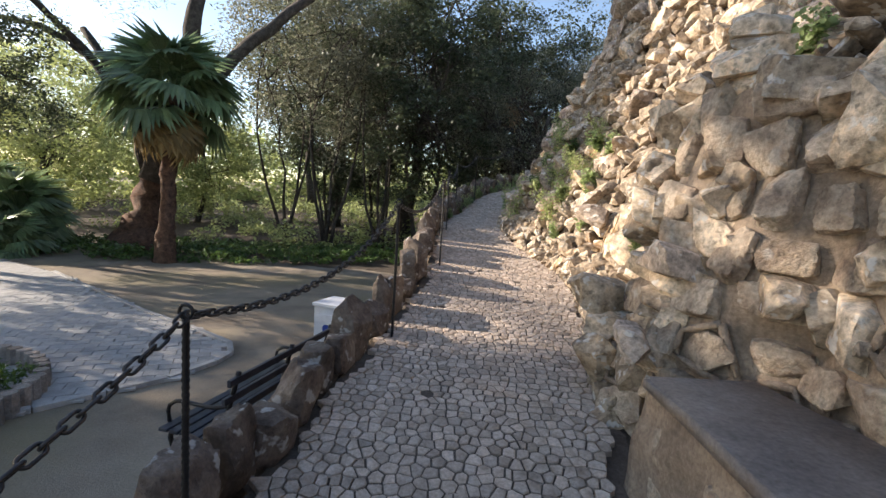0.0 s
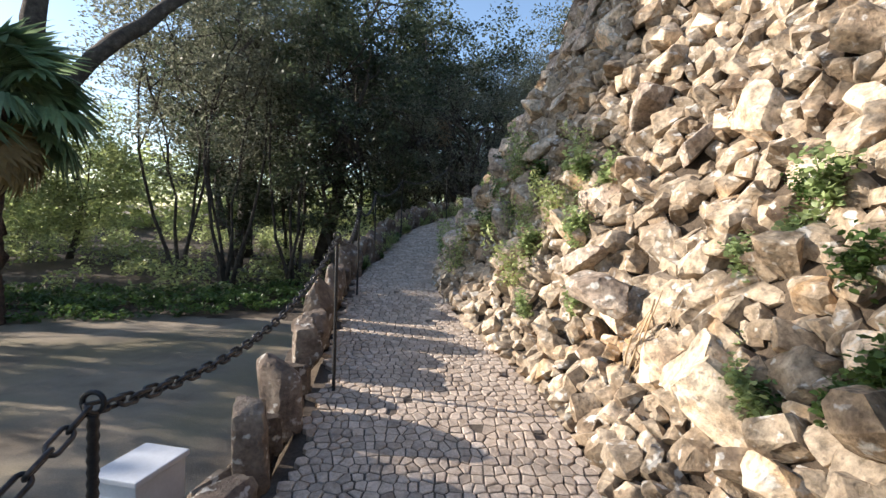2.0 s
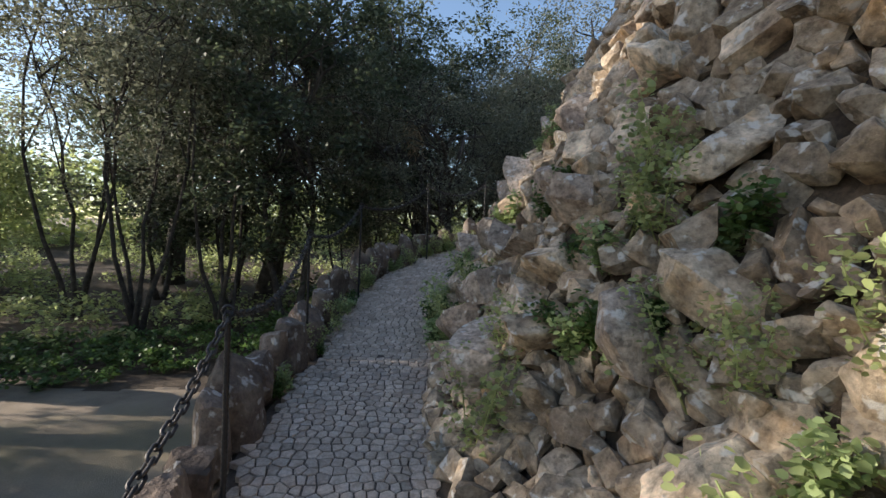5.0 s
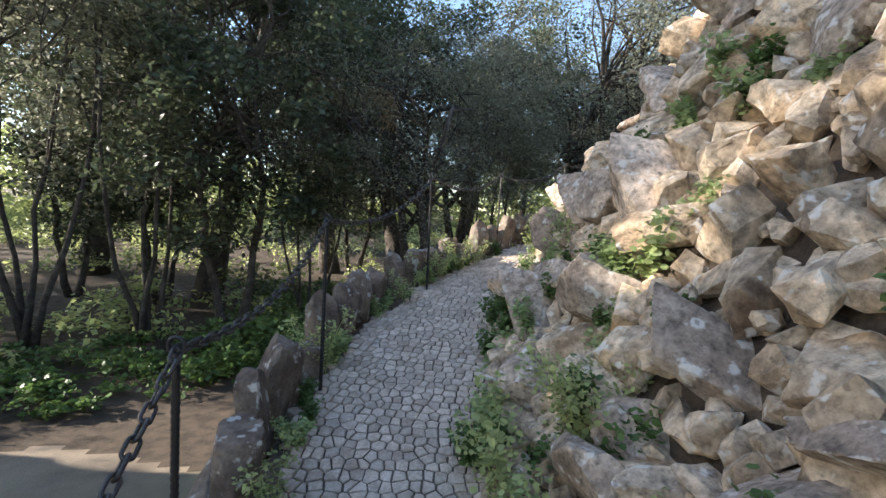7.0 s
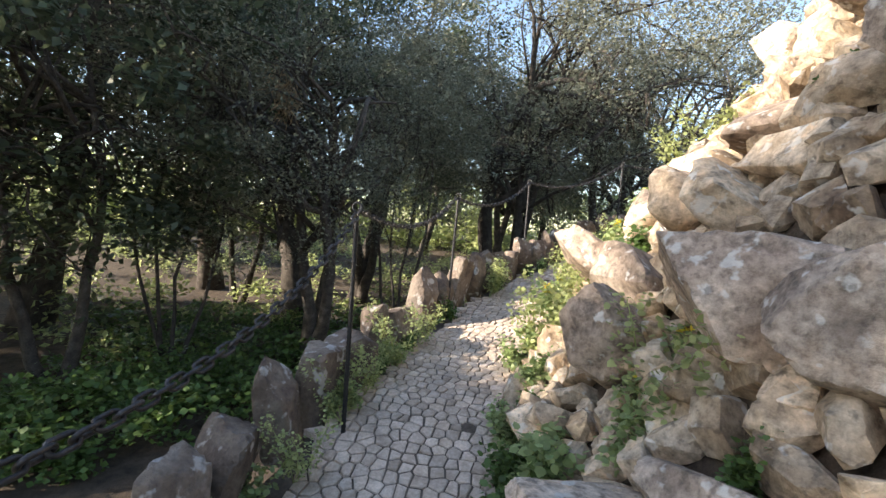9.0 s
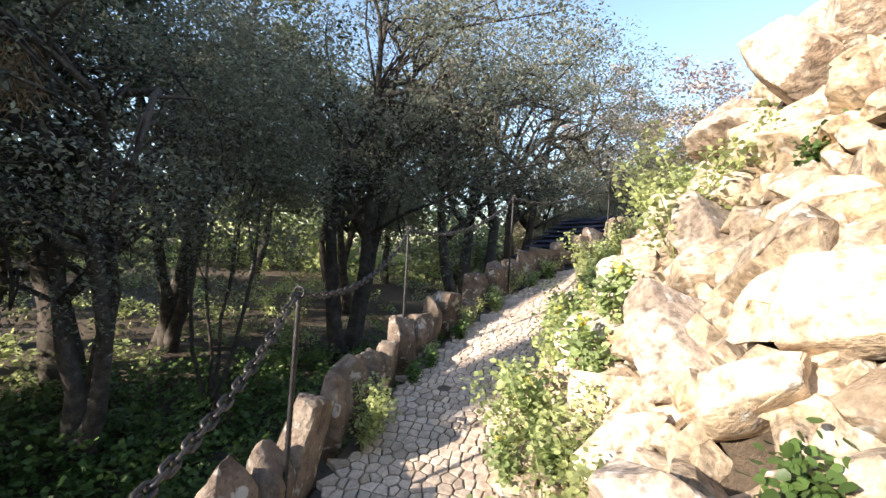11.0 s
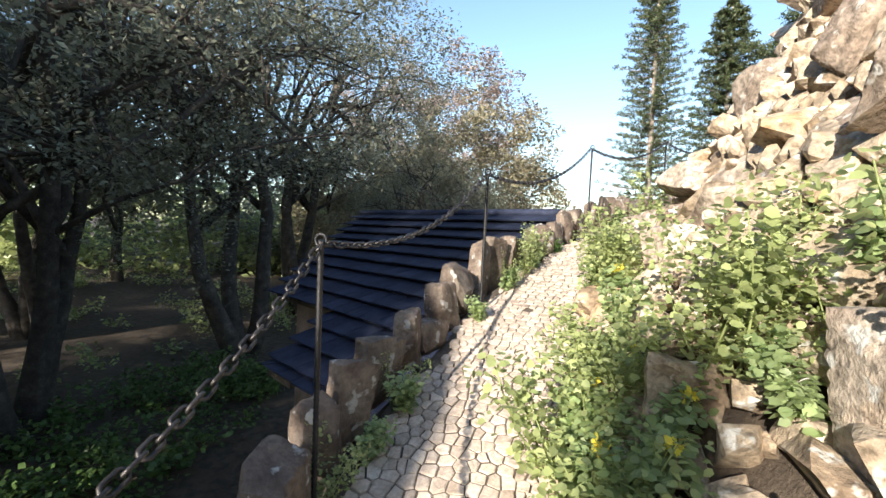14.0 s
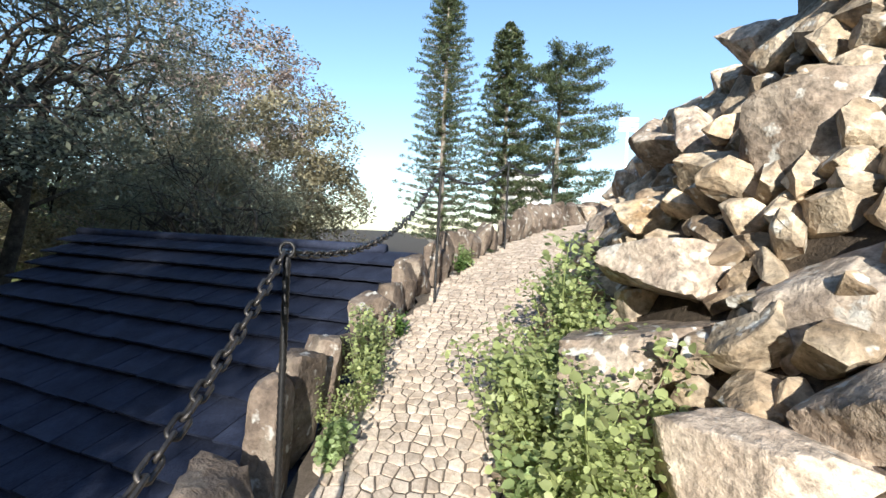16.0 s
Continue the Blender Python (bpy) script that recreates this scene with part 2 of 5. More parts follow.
def leaf_cloud(centres, spread, count, size, g, flat=0.5, aspect=0.5, droop=0.0):
    """Many small folded leaves round the centres: vertices and faces."""
    c = np.asarray(centres, dtype=float)
    n = len(c) * count
    s = np.asarray(spread, dtype=float)
    base = np.repeat(c, count, axis=0)
    d = g.normal(size=(n, 3))
    d /= np.linalg.norm(d, axis=1)[:, None]
    rad = g.random(n) ** 0.5
    sp = np.repeat(s, count, axis=0) if s.ndim > 1 else s
    pos = base + d * rad[:, None] * sp
    ax = g.normal(size=(n, 3))
    ax[:, 2] = ax[:, 2] * flat - droop
    ax /= np.linalg.norm(ax, axis=1)[:, None]
    up = g.normal(size=(n, 3)) * 0.6 + np.array([0, 0, 1.0])
    side = np.cross(ax, up)
    side /= np.linalg.norm(side, axis=1)[:, None] + 1e-9
    nor = np.cross(side, ax)
    L = size * (0.6 + 0.8 * g.random(n))[:, None]
    v = np.empty((n, 4, 3))
    v[:, 0] = pos
    v[:, 1] = pos + ax * L * 0.5 + side * L * aspect * 0.5 + nor * L * 0.08
    v[:, 2] = pos + ax * L
    v[:, 3] = pos + ax * L * 0.5 - side * L * aspect * 0.5 + nor * L * 0.08
    f = np.arange(n * 4).reshape(n, 4)
    return v.reshape(-1, 3), f


def broad_leaves(centres, spread, count, size, g, droop=0.15):
    """Rounded leaves of two folded halves each: vertices and faces."""
    v4, _ = leaf_cloud(centres, spread, count, size, g, 0.35, 0.9, droop)
    q = v4.reshape(-1, 4, 3)
    a, b = q[:, 0], q[:, 2]
    sl, sr = q[:, 1] - (a + b) / 2, q[:, 3] - (a + b) / 2
    v = np.stack([a, a + (b - a) * 0.18 + sl * 0.8, a + (b - a) * 0.6 + sl * 0.85, b, a + (b - a) * 0.6 + sr * 0.85, a + (b - a) * 0.18 + sr * 0.8], 1)
    k = np.arange(len(v))[:, None] * 6
    f = np.concatenate([k + np.array([[0, 1, 2, 3]]), k + np.array([[0, 3, 4, 5]])])
    return v.reshape(-1, 3), f


def leaf_object(name, v, f, material, parent=None, label=""):
    me = bpy.data.meshes.new(name)
    me.vertices.add(len(v))
    me.vertices.foreach_set("co", np.asarray(v, dtype=np.float32).ravel())
    k = f.shape[1]
    me.loops.add(len(f) * k)
    me.loops.foreach_set("vertex_index", f.ravel().astype(np.int32))
    me.polygons.add(len(f))
    me.polygons.foreach_set("loop_start", np.arange(0, len(f) * k, k, dtype=np.int32))
    me.materials.append(material)
    me.update(calc_edges=True)
    me.validate()
    ob = new(name, me)
    if parent:
        ob.parent = parent
    return tagged(ob, label) if label else ob


# ---- the walk's line: x, y, height, half width on its left and right ----
LINE = [(0.1, -4, -0.4, 0.8, 0.6), (0, 0, 0.0, 0.8, 0.55), (-0.08, 1.2, 0.16, 0.8, 0.5), (-0.08, 2.4, 0.36, 0.76, 0.6), (-0.14, 3.6, 0.51, 0.62, 0.8),
        (-0.16, 4.7, 0.65, 0.55, 0.85), (-0.23, 5.3, 0.75, 0.5, 0.85), (-0.4, 6.6, 0.94, 0.44, 0.58), (-0.52, 7.76, 1.13, 0.42, 0.42),
        (-0.47, 8.6, 1.22, 0.45, 0.37), (-0.36, 9.67, 1.38, 0.42, 0.42), (-0.27, 10.36, 1.52, 0.5, 0.4), (0.05, 11.2, 1.72, 0.58, 0.36),
        (0.62, 12.19, 2.0, 0.5, 0.25), (1.16, 12.87, 2.14, 0.45, 0.21), (1.98, 13.6, 2.36, 0.42, 0.22), (2.85, 14.14, 2.57, 0.42, 0.28),
        (3.81, 14.52, 2.83, 0.42, 0.3), (4.7, 14.73, 3.08, 0.42, 0.28), (5.7, 14.71, 3.36, 0.42, 0.24), (6.7, 14.66, 3.64, 0.4, 0.28),
        (8.3, 14.2, 4.06, 0.42, 0.42), (10.0, 13.3, 4.45, 0.42, 0.4), (11.5, 12.1, 4.75, 0.42, 0.4), (13.0, 10.3, 5.0, 0.4, 0.4)]


def resample(nodes, step):
    p = np.array(nodes, dtype=float)
    out = []
    for i in range(len(p) - 1):
        a, b, c, d = p[max(i - 1, 0)], p[i], p[i + 1], p[min(i + 2, len(p) - 1)]
        k = max(2, int(np.linalg.norm(c[:2] - b[:2]) / step))
        for t in np.arange(k) / k:
            out.append(0.5 * (2 * b + (c - a) * t + (2 * a - 5 * b + 4 * c - d) * t * t + (3 * b - a - 3 * c + d) * t ** 3))
    out.append(p[-1])
    return np.array(out)


PATH = resample(LINE, 0.08)
TAN = np.gradient(PATH[:, :2], axis=0)
TAN /= np.linalg.norm(TAN, axis=1)[:, None]
RIGHT = np.stack([TAN[:, 1], -TAN[:, 0]], 1)
ARC = np.concatenate([[0], np.cumsum(np.linalg.norm(np.diff(PATH[:, :2], axis=0), axis=1))])


def along(s, off):
    """World x, y, floor height at arc length s, off metres to the right."""
    q = [np.interp(s, ARC, PATH[:, k]) for k in range(3)]
    r = [np.interp(s, ARC, RIGHT[:, k]) for k in range(2)]
    return q[0] + r[0] * off, q[1] + r[1] * off, q[2]


def nearest(x, y):
    """For arrays x, y: index of the nearest point of the line and the signed offset to its right."""
    x, y = np.atleast_1d(x).astype(float), np.atleast_1d(y).astype(float)
    k = np.empty(len(x), dtype=int)
    for a in range(0, len(x), 4000):
        d = (x[a:a + 4000, None] - PATH[None, :, 0]) ** 2 + (y[a:a + 4000, None] - PATH[None, :, 1]) ** 2
        k[a:a + 4000] = d.argmin(1)
    off = (x - PATH[k, 0]) * RIGHT[k, 0] + (y - PATH[k, 1]) * RIGHT[k, 1]
    dist = np.hypot(x - PATH[k, 0], y - PATH[k, 1])
    return k, np.where(off >= 0, dist, -dist)


def wave(x, y, f, seed):
    return (np.sin(x * f + seed) * np.cos(y * f * 1.13 + seed * 2.1) + 0.5 * np.sin(x * f * 2.3 + y * f * 1.7 + seed * 3.3)) / 1.5


def low_ground(x, y):
    rise = np.clip((y - 17) / 20, 0, 1) * 0.9 + np.clip((y - 37) / 40, 0, 1) * 3
    rise = rise + np.clip((x - 14) / 25, 0, 1) * 2.2 * np.clip((30 - y) / 20, 0, 1)
    return -0.9 + rise + 0.03 * wave(x, y, 0.5, 1.0) * np.clip((y - 15.5) / 3, 0, 1)


def bank_rise(d, y, x):
    """Height of the rock bank above the walk, d metres past the walk's edge."""
    steep = np.interp(x, [1.8, 2.2, 5.4, 6.3, 9.0], [1.5, 1.35, 1.4, 1.75, 1.6])
    steep = steep + np.interp(y, [8.5, 11.0, 12.3], [0.6, 0.35, 0.0])
    d = np.maximum(d - np.interp(y, [2.2, 3.0], [0.95, 0.0]), 0)
    e = np.maximum(d - 0.35, 0)
    h = np.minimum(d, 0.35) * 0.9 + np.where(e < 2.0, steep * e, steep * 2.0 + (e - 2.0) * 0.8)
    cap = np.interp(x, [1.2, 3.0, 5.0, 6.1, 6.8, 7.6, 9.0, 11.0], [4.4, 2.7, 2.4, 2.4, 2.1, 1.5, 0.9, 0.6]) + np.interp(y, [8.5, 11.5], [1.3, 0.0])
    soft = 0.25
    return np.where(h < cap - soft, h, cap - soft + soft * (1 - np.exp(-(h - cap + soft) / soft)))


def height(x, y):
    x, y = np.asarray(x, dtype=float), np.asarray(y, dtype=float)
    k, off = nearest(x.ravel(), y.ravel())
    pz, lw, rw = PATH[k, 2], PATH[k, 3], PATH[k, 4]
    xf, yf = x.ravel(), y.ravel()
    low = low_ground(xf, yf)
    d = off - rw
    right = pz + np.clip(bank_rise(np.maximum(d - 0.05, 0), yf, xf), 0, 9) + 0.06 * wave(xf, yf, 4, 2.0) * (d > 0.1)
    # the mound falls away again far from the walk
    far = np.clip((d - 7) / 8, 0, 1)
    right = right * (1 - far) + low * far
    e = -off - lw
    t = np.clip((e - 0.18) / 0.45, 0, 1)
    left = pz * (1 - t) + low * t
    z = np.where(d > 0, right, np.where(e > 0, left, pz))
    return (z - 0.05).reshape(x.shape)


# ---- ground: one sheet to the horizon ----
def axis_steps(lo, hi, fine, far):
    inner = np.arange(lo, hi + 1e-6, fine)
    grow, step, x = [], fine, hi
    while x < far:
        step *= 1.22
        x += step
        grow.append(x)
    left, step, x = [], fine, lo
    while x > -far:
        step *= 1.22
        x -= step
        left.append(x)
    return np.array(left[::-1] + list(inner) + grow)


gx, gy = axis_steps(-3.2, 12.0, 0.14, 700), axis_steps(-4.0, 18.0, 0.14, 700)
GX, GY = np.meshgrid(gx, gy, indexing="ij")
GZ = height(GX, GY)
gv = np.stack([GX, GY, GZ], -1).reshape(-1, 3)
ii, jj = np.meshgrid(np.arange(len(gx) - 1), np.arange(len(gy) - 1), indexing="ij")
a0 = (ii * len(gy) + jj).ravel()
gf = np.stack([a0, a0 + len(gy), a0 + len(gy) + 1, a0 + 1], 1)
ground = leaf_object("ground", gv, gf, M_GROUND)
tagged(ground, "brown packed earth ground with patches of moss", "ground", kind="structure")
ground.data.polygons.foreach_set("use_smooth", np.ones(len(gf), dtype=bool))
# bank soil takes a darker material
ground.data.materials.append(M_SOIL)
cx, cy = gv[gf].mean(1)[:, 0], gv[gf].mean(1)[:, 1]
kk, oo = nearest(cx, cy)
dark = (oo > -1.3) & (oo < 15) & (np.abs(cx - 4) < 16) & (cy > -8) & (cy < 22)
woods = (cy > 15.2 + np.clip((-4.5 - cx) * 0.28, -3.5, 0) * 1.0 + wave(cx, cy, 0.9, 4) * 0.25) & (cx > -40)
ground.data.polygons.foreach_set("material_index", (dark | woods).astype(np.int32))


# ---- irregular stone cells ----
def voronoi(pts, reach):
    """Cells of 2D points as lists of corners, from half planes of near neighbours."""
    pts = np.asarray(pts)
    cellmap = {}
    for i, p in enumerate(pts):
        cellmap.setdefault((int(p[0] // reach), int(p[1] // reach)), []).append(i)
    out = []
    for i, p in enumerate(pts):
        poly = [(p[0] - reach, p[1] - reach), (p[0] + reach, p[1] - reach), (p[0] + reach, p[1] + reach), (p[0] - reach, p[1] + reach)]
        ci, cj = int(p[0] // reach), int(p[1] // reach)
        for u in (-1, 0, 1):
            for w in (-1, 0, 1):
                for j in cellmap.get((ci + u, cj + w), ()):
                    if j == i or not poly:
                        continue
                    q = pts[j]
                    nx, ny = q[0] - p[0], q[1] - p[1]
                    c = (q[0] ** 2 + q[1] ** 2 - p[0] ** 2 - p[1] ** 2) / 2
                    res = []
                    for a, b in zip(poly, poly[1:] + poly[:1]):
                        da, db = a[0] * nx + a[1] * ny - c, b[0] * nx + b[1] * ny - c
                        if da <= 0:
                            res.append(a)
                        if da * db < 0:
                            t = da / (da - db)
                            res.append((a[0] + (b[0] - a[0]) * t, a[1] + (b[1] - a[1]) * t))
                    poly = res
        out.append(poly)
    return out


def shrink(poly, gap):
    """Moves each side of a convex polygon inwards by gap; None where nothing is left."""
    c = np.mean(poly, axis=0)
    res = [tuple(q) for q in poly]
    for a, b in zip(poly, poly[1:] + poly[:1]):
        ex, ey = b[0] - a[0], b[1] - a[1]
        ln = math.hypot(ex, ey)
        if ln < 1e-6:
            continue
        nx, ny = ey / ln, -ex / ln
        if (c[0] - a[0]) * nx + (c[1] - a[1]) * ny > 0:
            nx, ny = -nx, -ny
        lim = a[0] * nx + a[1] * ny - gap
        nxt = []
        for u, w in zip(res, res[1:] + res[:1]):
            du, dw = u[0] * nx + u[1] * ny - lim, w[0] * nx + w[1] * ny - lim
            if du <= 0:
                nxt.append(u)
            if du * dw < 0:
                t = du / (du - dw)
                nxt.append((u[0] + (w[0] - u[0]) * t, u[1] + (w[1] - u[1]) * t))
        res = nxt
        if len(res) < 3:
            return None
    return res


# ---- cobbled walk ----
strip_s = np.arange(0.3, ARC[-1], 0.2)
bed_v, bed_f = [], []
for s in strip_s:
    lw, rw = np.interp(s, ARC, PATH[:, 3]), np.interp(s, ARC, PATH[:, 4])
    for o in (-lw - 0.12, -lw * 0.5, 0, rw * 0.5, rw + 0.2):
        x, y, z = along(s, o)
        bed_v.append((x, y, z - 0.0035 - (0.03 if o in (-lw - 0.12, rw + 0.2) else 0)))
for i in range(len(strip_s) - 1):
    for k in range(4):
        bed_f.append((i * 5 + k, i * 5 + k + 1, (i + 1) * 5 + k + 1, (i + 1) * 5 + k))
walk_bed = mesh_object("pavement", bed_v, bed_f, M_JOINT, True)
tagged(walk_bed, "footpath of irregular pale limestone setts with dark earth joints", "pavement", kind="structure")

cob_pts = []
row = 0
s = 2.0
while s < ARC[-1] - 0.3:
    lw, rw = np.interp(s, ARC, PATH[:, 3]), np.interp(s, ARC, PATH[:, 4])
    o = -lw - 0.1 + (0.04 if row % 2 else 0.0)
    wide = 0.062
    while o < rw + 0.16:
        cob_pts.append((s + rng.uniform(-0.015, 0.015), o + rng.uniform(-0.022, 0.022)))
        o += wide * rng.uniform(0.85, 1.2)
    s += 0.064
    row += 1
cells = voronoi(cob_pts, 0.16)
joined_v, joined_f, made = [], [], 0
cob_parts = []
for p, poly in zip(cob_pts, cells):
    lw, rw = np.interp(p[0], ARC, PATH[:, 3]), np.interp(p[0], ARC, PATH[:, 4])
    if p[1] < -lw - 0.06 - 0.04 * math.sin(p[0] * 7.0) or p[1] > rw + 0.1 + 0.05 * math.sin(p[0] * 9.0) or len(poly) < 3:
        continue
    if max(math.hypot(q[0] - p[0], q[1] - p[1]) for q in poly) > 0.11 or rng.random() < 0.003:
        continue
    outer = shrink(poly, rng.uniform(0.0025, 0.0065))
    inner = shrink(poly, 0.0105) if outer else None
    if not inner:
        continue
    tilt = rng.uniform(0.0, 0.0025)
    tx, ty = rng.normal(0, 0.014, 2)
    vs = []
    for ring, dz in ((outer, -0.03), (outer, 0.0), (inner, 0.003)):
        for q in ring:
            x, y, z = along(q[0], q[1])
            vs.append((x, y, z + dz + tilt + (q[0] - p[0]) * tx * (dz > -0.02) + (q[1] - p[1]) * ty * (dz > -0.02)))
    n, m = len(outer), len(inner)
    fs = [(i, (i + 1) % n, n + (i + 1) % n, n + i) for i in range(n)]
    if n == m:
        fs += [(n + i, n + (i + 1) % n, 2 * n + (i + 1) % n, 2 * n + i) for i in range(n)]
        fs.append(tuple(range(2 * n, 3 * n)))
    else:
        fs.append(tuple(range(n, 2 * n)))
        vs = vs[:2 * n]
    y_at = np.interp(p[0], ARC, PATH[:, 1])
    if 1.9 < y_at < 2.9 and made < 300:
        made += 1
        cob_parts.append((vs, fs))
    else:
        o = len(joined_v)
        joined_v += vs
        joined_f += [tuple(i + o for i in f) for f in fs]
sett_rest = mesh_object("setts", joined_v, joined_f, M_COBBLE_JOINED, False, walk_bed)
tagged(sett_rest, "irregular pale limestone setts", kind="stuff")


# ---- rocks ----
def rock_mesh(name, seed, fine=3, extra=6, rough=0.05, material=M_ROCK, squash=(1, 1, 1), boxy=0.5, chips=0.16):
    """An angular, broken stone about 1 m across, centred: a hull of crooked corners with chipped faces."""
    r = random.Random(seed)
    bm = bmesh.new()
    for i in (-1, 1):
        for j in (-1, 1):
            for k in (-1, 1):
                p = Vector((i * r.uniform(0.5 - chips, 0.5), j * r.uniform(0.5 - chips, 0.5), k * r.uniform(0.5 - chips, 0.5)))
                bm.verts.new(p * (0.78 + 0.34 * boxy))
    for _ in range(extra):
        d = Vector((r.gauss(0, 1), r.gauss(0, 1), r.gauss(0, 1))).normalized()
        bm.verts.new(d * r.uniform(0.5, 0.68))
    res = bmesh.ops.convex_hull(bm, input=bm.verts)
    loose = [v for v in bm.verts if not v.link_faces]
    if loose:
        bmesh.ops.delete(bm, geom=loose, context="VERTS")
    # a few broken-off corners
    for _ in range(3):
        n_ = Vector((r.gauss(0, 1), r.gauss(0, 1), r.gauss(0, 1))).normalized()
        cut = bmesh.ops.bisect_plane(bm, geom=bm.verts[:] + bm.edges[:] + bm.faces[:], plane_co=n_ * r.uniform(0.3, 0.42), plane_no=n_, clear_outer=True)
        rim = [g_ for g_ in cut["geom_cut"] if isinstance(g_, bmesh.types.BMEdge)]
        if rim:
            bmesh.ops.contextual_create(bm, geom=rim)
    o = Vector((seed * 3.1, seed * 1.7, seed * 0.9))
    if fine >= 4:
        # the larger stones: an even net drawn onto the broken faces
        planes = [(f_.normal.copy(), f_.normal.dot(f_.calc_center_median())) for f_ in bm.faces if f_.calc_area() > 1e-5]
        planes = [(n_ if d_ > 0 else -n_, max(abs(d_), 0.12)) for n_, d_ in planes]
        bm.free()
        bm = bmesh.new()
        bmesh.ops.create_icosphere(bm, subdivisions=5 if material is M_BOULDER else 4, radius=1.0)
        for v in bm.verts:
            d = v.co.normalized()
            near = min(d_ / max(n_.dot(d), 1e-3) for n_, d_ in planes)
            p = d * near
            chip = noise.cell(p * 7.0 + o) * 0.35
            swell = noise.noise(p * 2.6 + o) * 0.8 + noise.noise(p * 6.5 + o) * 0.45 + abs(noise.noise(p * 13.0 + o)) * 0.5
            p = p * (1 + rough * (swell + chip * abs(noise.noise(p * 3.0 - o)) - 0.3))
            v.co = Vector((p.x * squash[0], p.y * squash[1], p.z * squash[2]))
        me = bpy.data.meshes.new(name)
        bm.to_mesh(me)
        bm.free()
        me.materials.append(material)
        me.polygons.foreach_set("use_smooth", np.ones(len(me.polygons), dtype=bool))
        me.set_sharp_from_angle(angle=radians(30))
        return me
    bmesh.ops.bevel(bm, geom=list(bm.edges), offset=0.016, segments=1, profile=0.6, affect="EDGES", clamp_overlap=True)
    bmesh.ops.triangulate(bm, faces=bm.faces)
    long_edges = [e for e in bm.edges if e.calc_length() > 0.22]
    for _ in range(fine):
        if long_edges:
            bmesh.ops.subdivide_edges(bm, edges=long_edges, cuts=1)
            bmesh.ops.triangulate(bm, faces=bm.faces)
        long_edges = [e for e in bm.edges if e.calc_length() > (0.15 if fine < 4 else 0.09)]
    bm.normal_update()
    grain = Vector((r.gauss(0, 0.4), r.gauss(0, 0.4), 1)).normalized()
    for v in bm.verts:
        p = v.co * 1.0
        # bedding ledges across the grain, then broken roughness
        u = p.dot(grain) * 4.0 + noise.noise(p * 2.0 + o) * 1.2
        ledge = (u - math.floor(u)) ** 3
        v.co = v.co + v.normal * rough * (noise.noise(p * 2.2 + o) * 0.9 + noise.noise(p * 5.0 + o) * 0.6 - ledge * 0.3)
        v.co = Vector((v.co.x * squash[0], v.co.y * squash[1], v.co.z * squash[2]))
    me = bpy.data.meshes.new(name)
    bm.to_mesh(me)
    bm.free()
    me.materials.append(material)
    me.polygons.foreach_set("use_smooth", np.ones(len(me.polygons), dtype=bool))
    me.set_sharp_from_angle(angle=radians(33))
    return me


ROCKS = [rock_mesh("rock", 10 + i, 2, 3 + i % 5, 0.06, M_ROCK, (1.15, 0.85 + 0.06 * (i % 4), 0.62 + 0.07 * (i % 5)), 0.25 + 0.1 * (i % 4), 0.26) for i in range(22)]
SMALL = [rock_mesh("small_rock", 40 + i, 1, 3 + i % 4, 0.05, M_ROCK, (1.1, 0.85, 0.7 + 0.07 * (i % 4)), 0.3, 0.26) for i in range(12)]
BOULDERS = [rock_mesh("boulder", 60 + i, 4, 3 + i % 4, 0.06, M_BOULDER, (1.2, 0.95, 0.46 + 0.12 * (i % 4)), 0.35 + 0.1 * (i % 4), 0.26) for i in range(12)]
EDGERS = [rock_mesh("edging_stone", 90 + i, 4, 3 + i % 4, 0.1, M_EDGE, (0.9, 0.85, 1.0), 0.45, 0.17) for i in range(14)]
WALLERS = [rock_mesh("wall_block", 150 + i, 4, 4 + i % 4, 0.12, M_MASON, (1.0, 0.8 + 0.07 * (i % 3), 0.55), 0.55, 0.15) for i in range(10)]
FOOTERS = [rock_mesh("wall_stone", 120 + i, 1, 3, 0.07, M_EDGE, (1.0, 0.8, 0.7), 0.4, 0.2) for i in range(8)]


def place(me, name, parent, x, y, z, size, rot, label="", category="", group=""):
    ob = new(name, me)
    ob.matrix_basis = Matrix.LocRotScale((x, y, z), Euler(rot), (size, size, size) if not isinstance(size, tuple) else size)
    if parent:
        ob.parent = parent
    return tagged(ob, label, category, group)


# three lengths of the rock bank; each stone is a part of its length
BANKS = [("rock_bank", 2.4, 8.0, "bank of piled sunlit angular limestone rocks"),
         ("rock_bank", 8.0, 12.6, "steep bank of shaded brown limestone rocks with weeds"),
         ("rock_bank", 12.6, 30.0, "bank of large weathered limestone boulders")]
banks = []
for nm, a, b, lab in BANKS:
    x, y, z = along(a + 4.0 + 1.0, 1.2)
    e = empty(nm, 0, 0, 0, lab, "rock bank", "rock banks")
    banks.append(e)


grid_of = {}


def clear_of(x, y, z, r, near):
    ci, cj = int(x // 0.7), int(y // 0.7)
    for u in (-1, 0, 1):
        for w in (-1, 0, 1):
            for q in grid_of.get((ci + u, cj + w), ()):
                if (q[0] - x) ** 2 + (q[1] - y) ** 2 + (q[2] - z) ** 2 < (near * (r + q[3])) ** 2:
                    return False
    grid_of.setdefault((ci, cj), []).append((x, y, z, r))
    return True


def bank_of(s):
    y_or = s - 4.0
    return 0 if y_or < 8.0 else 1 if y_or < 12.4 else 2


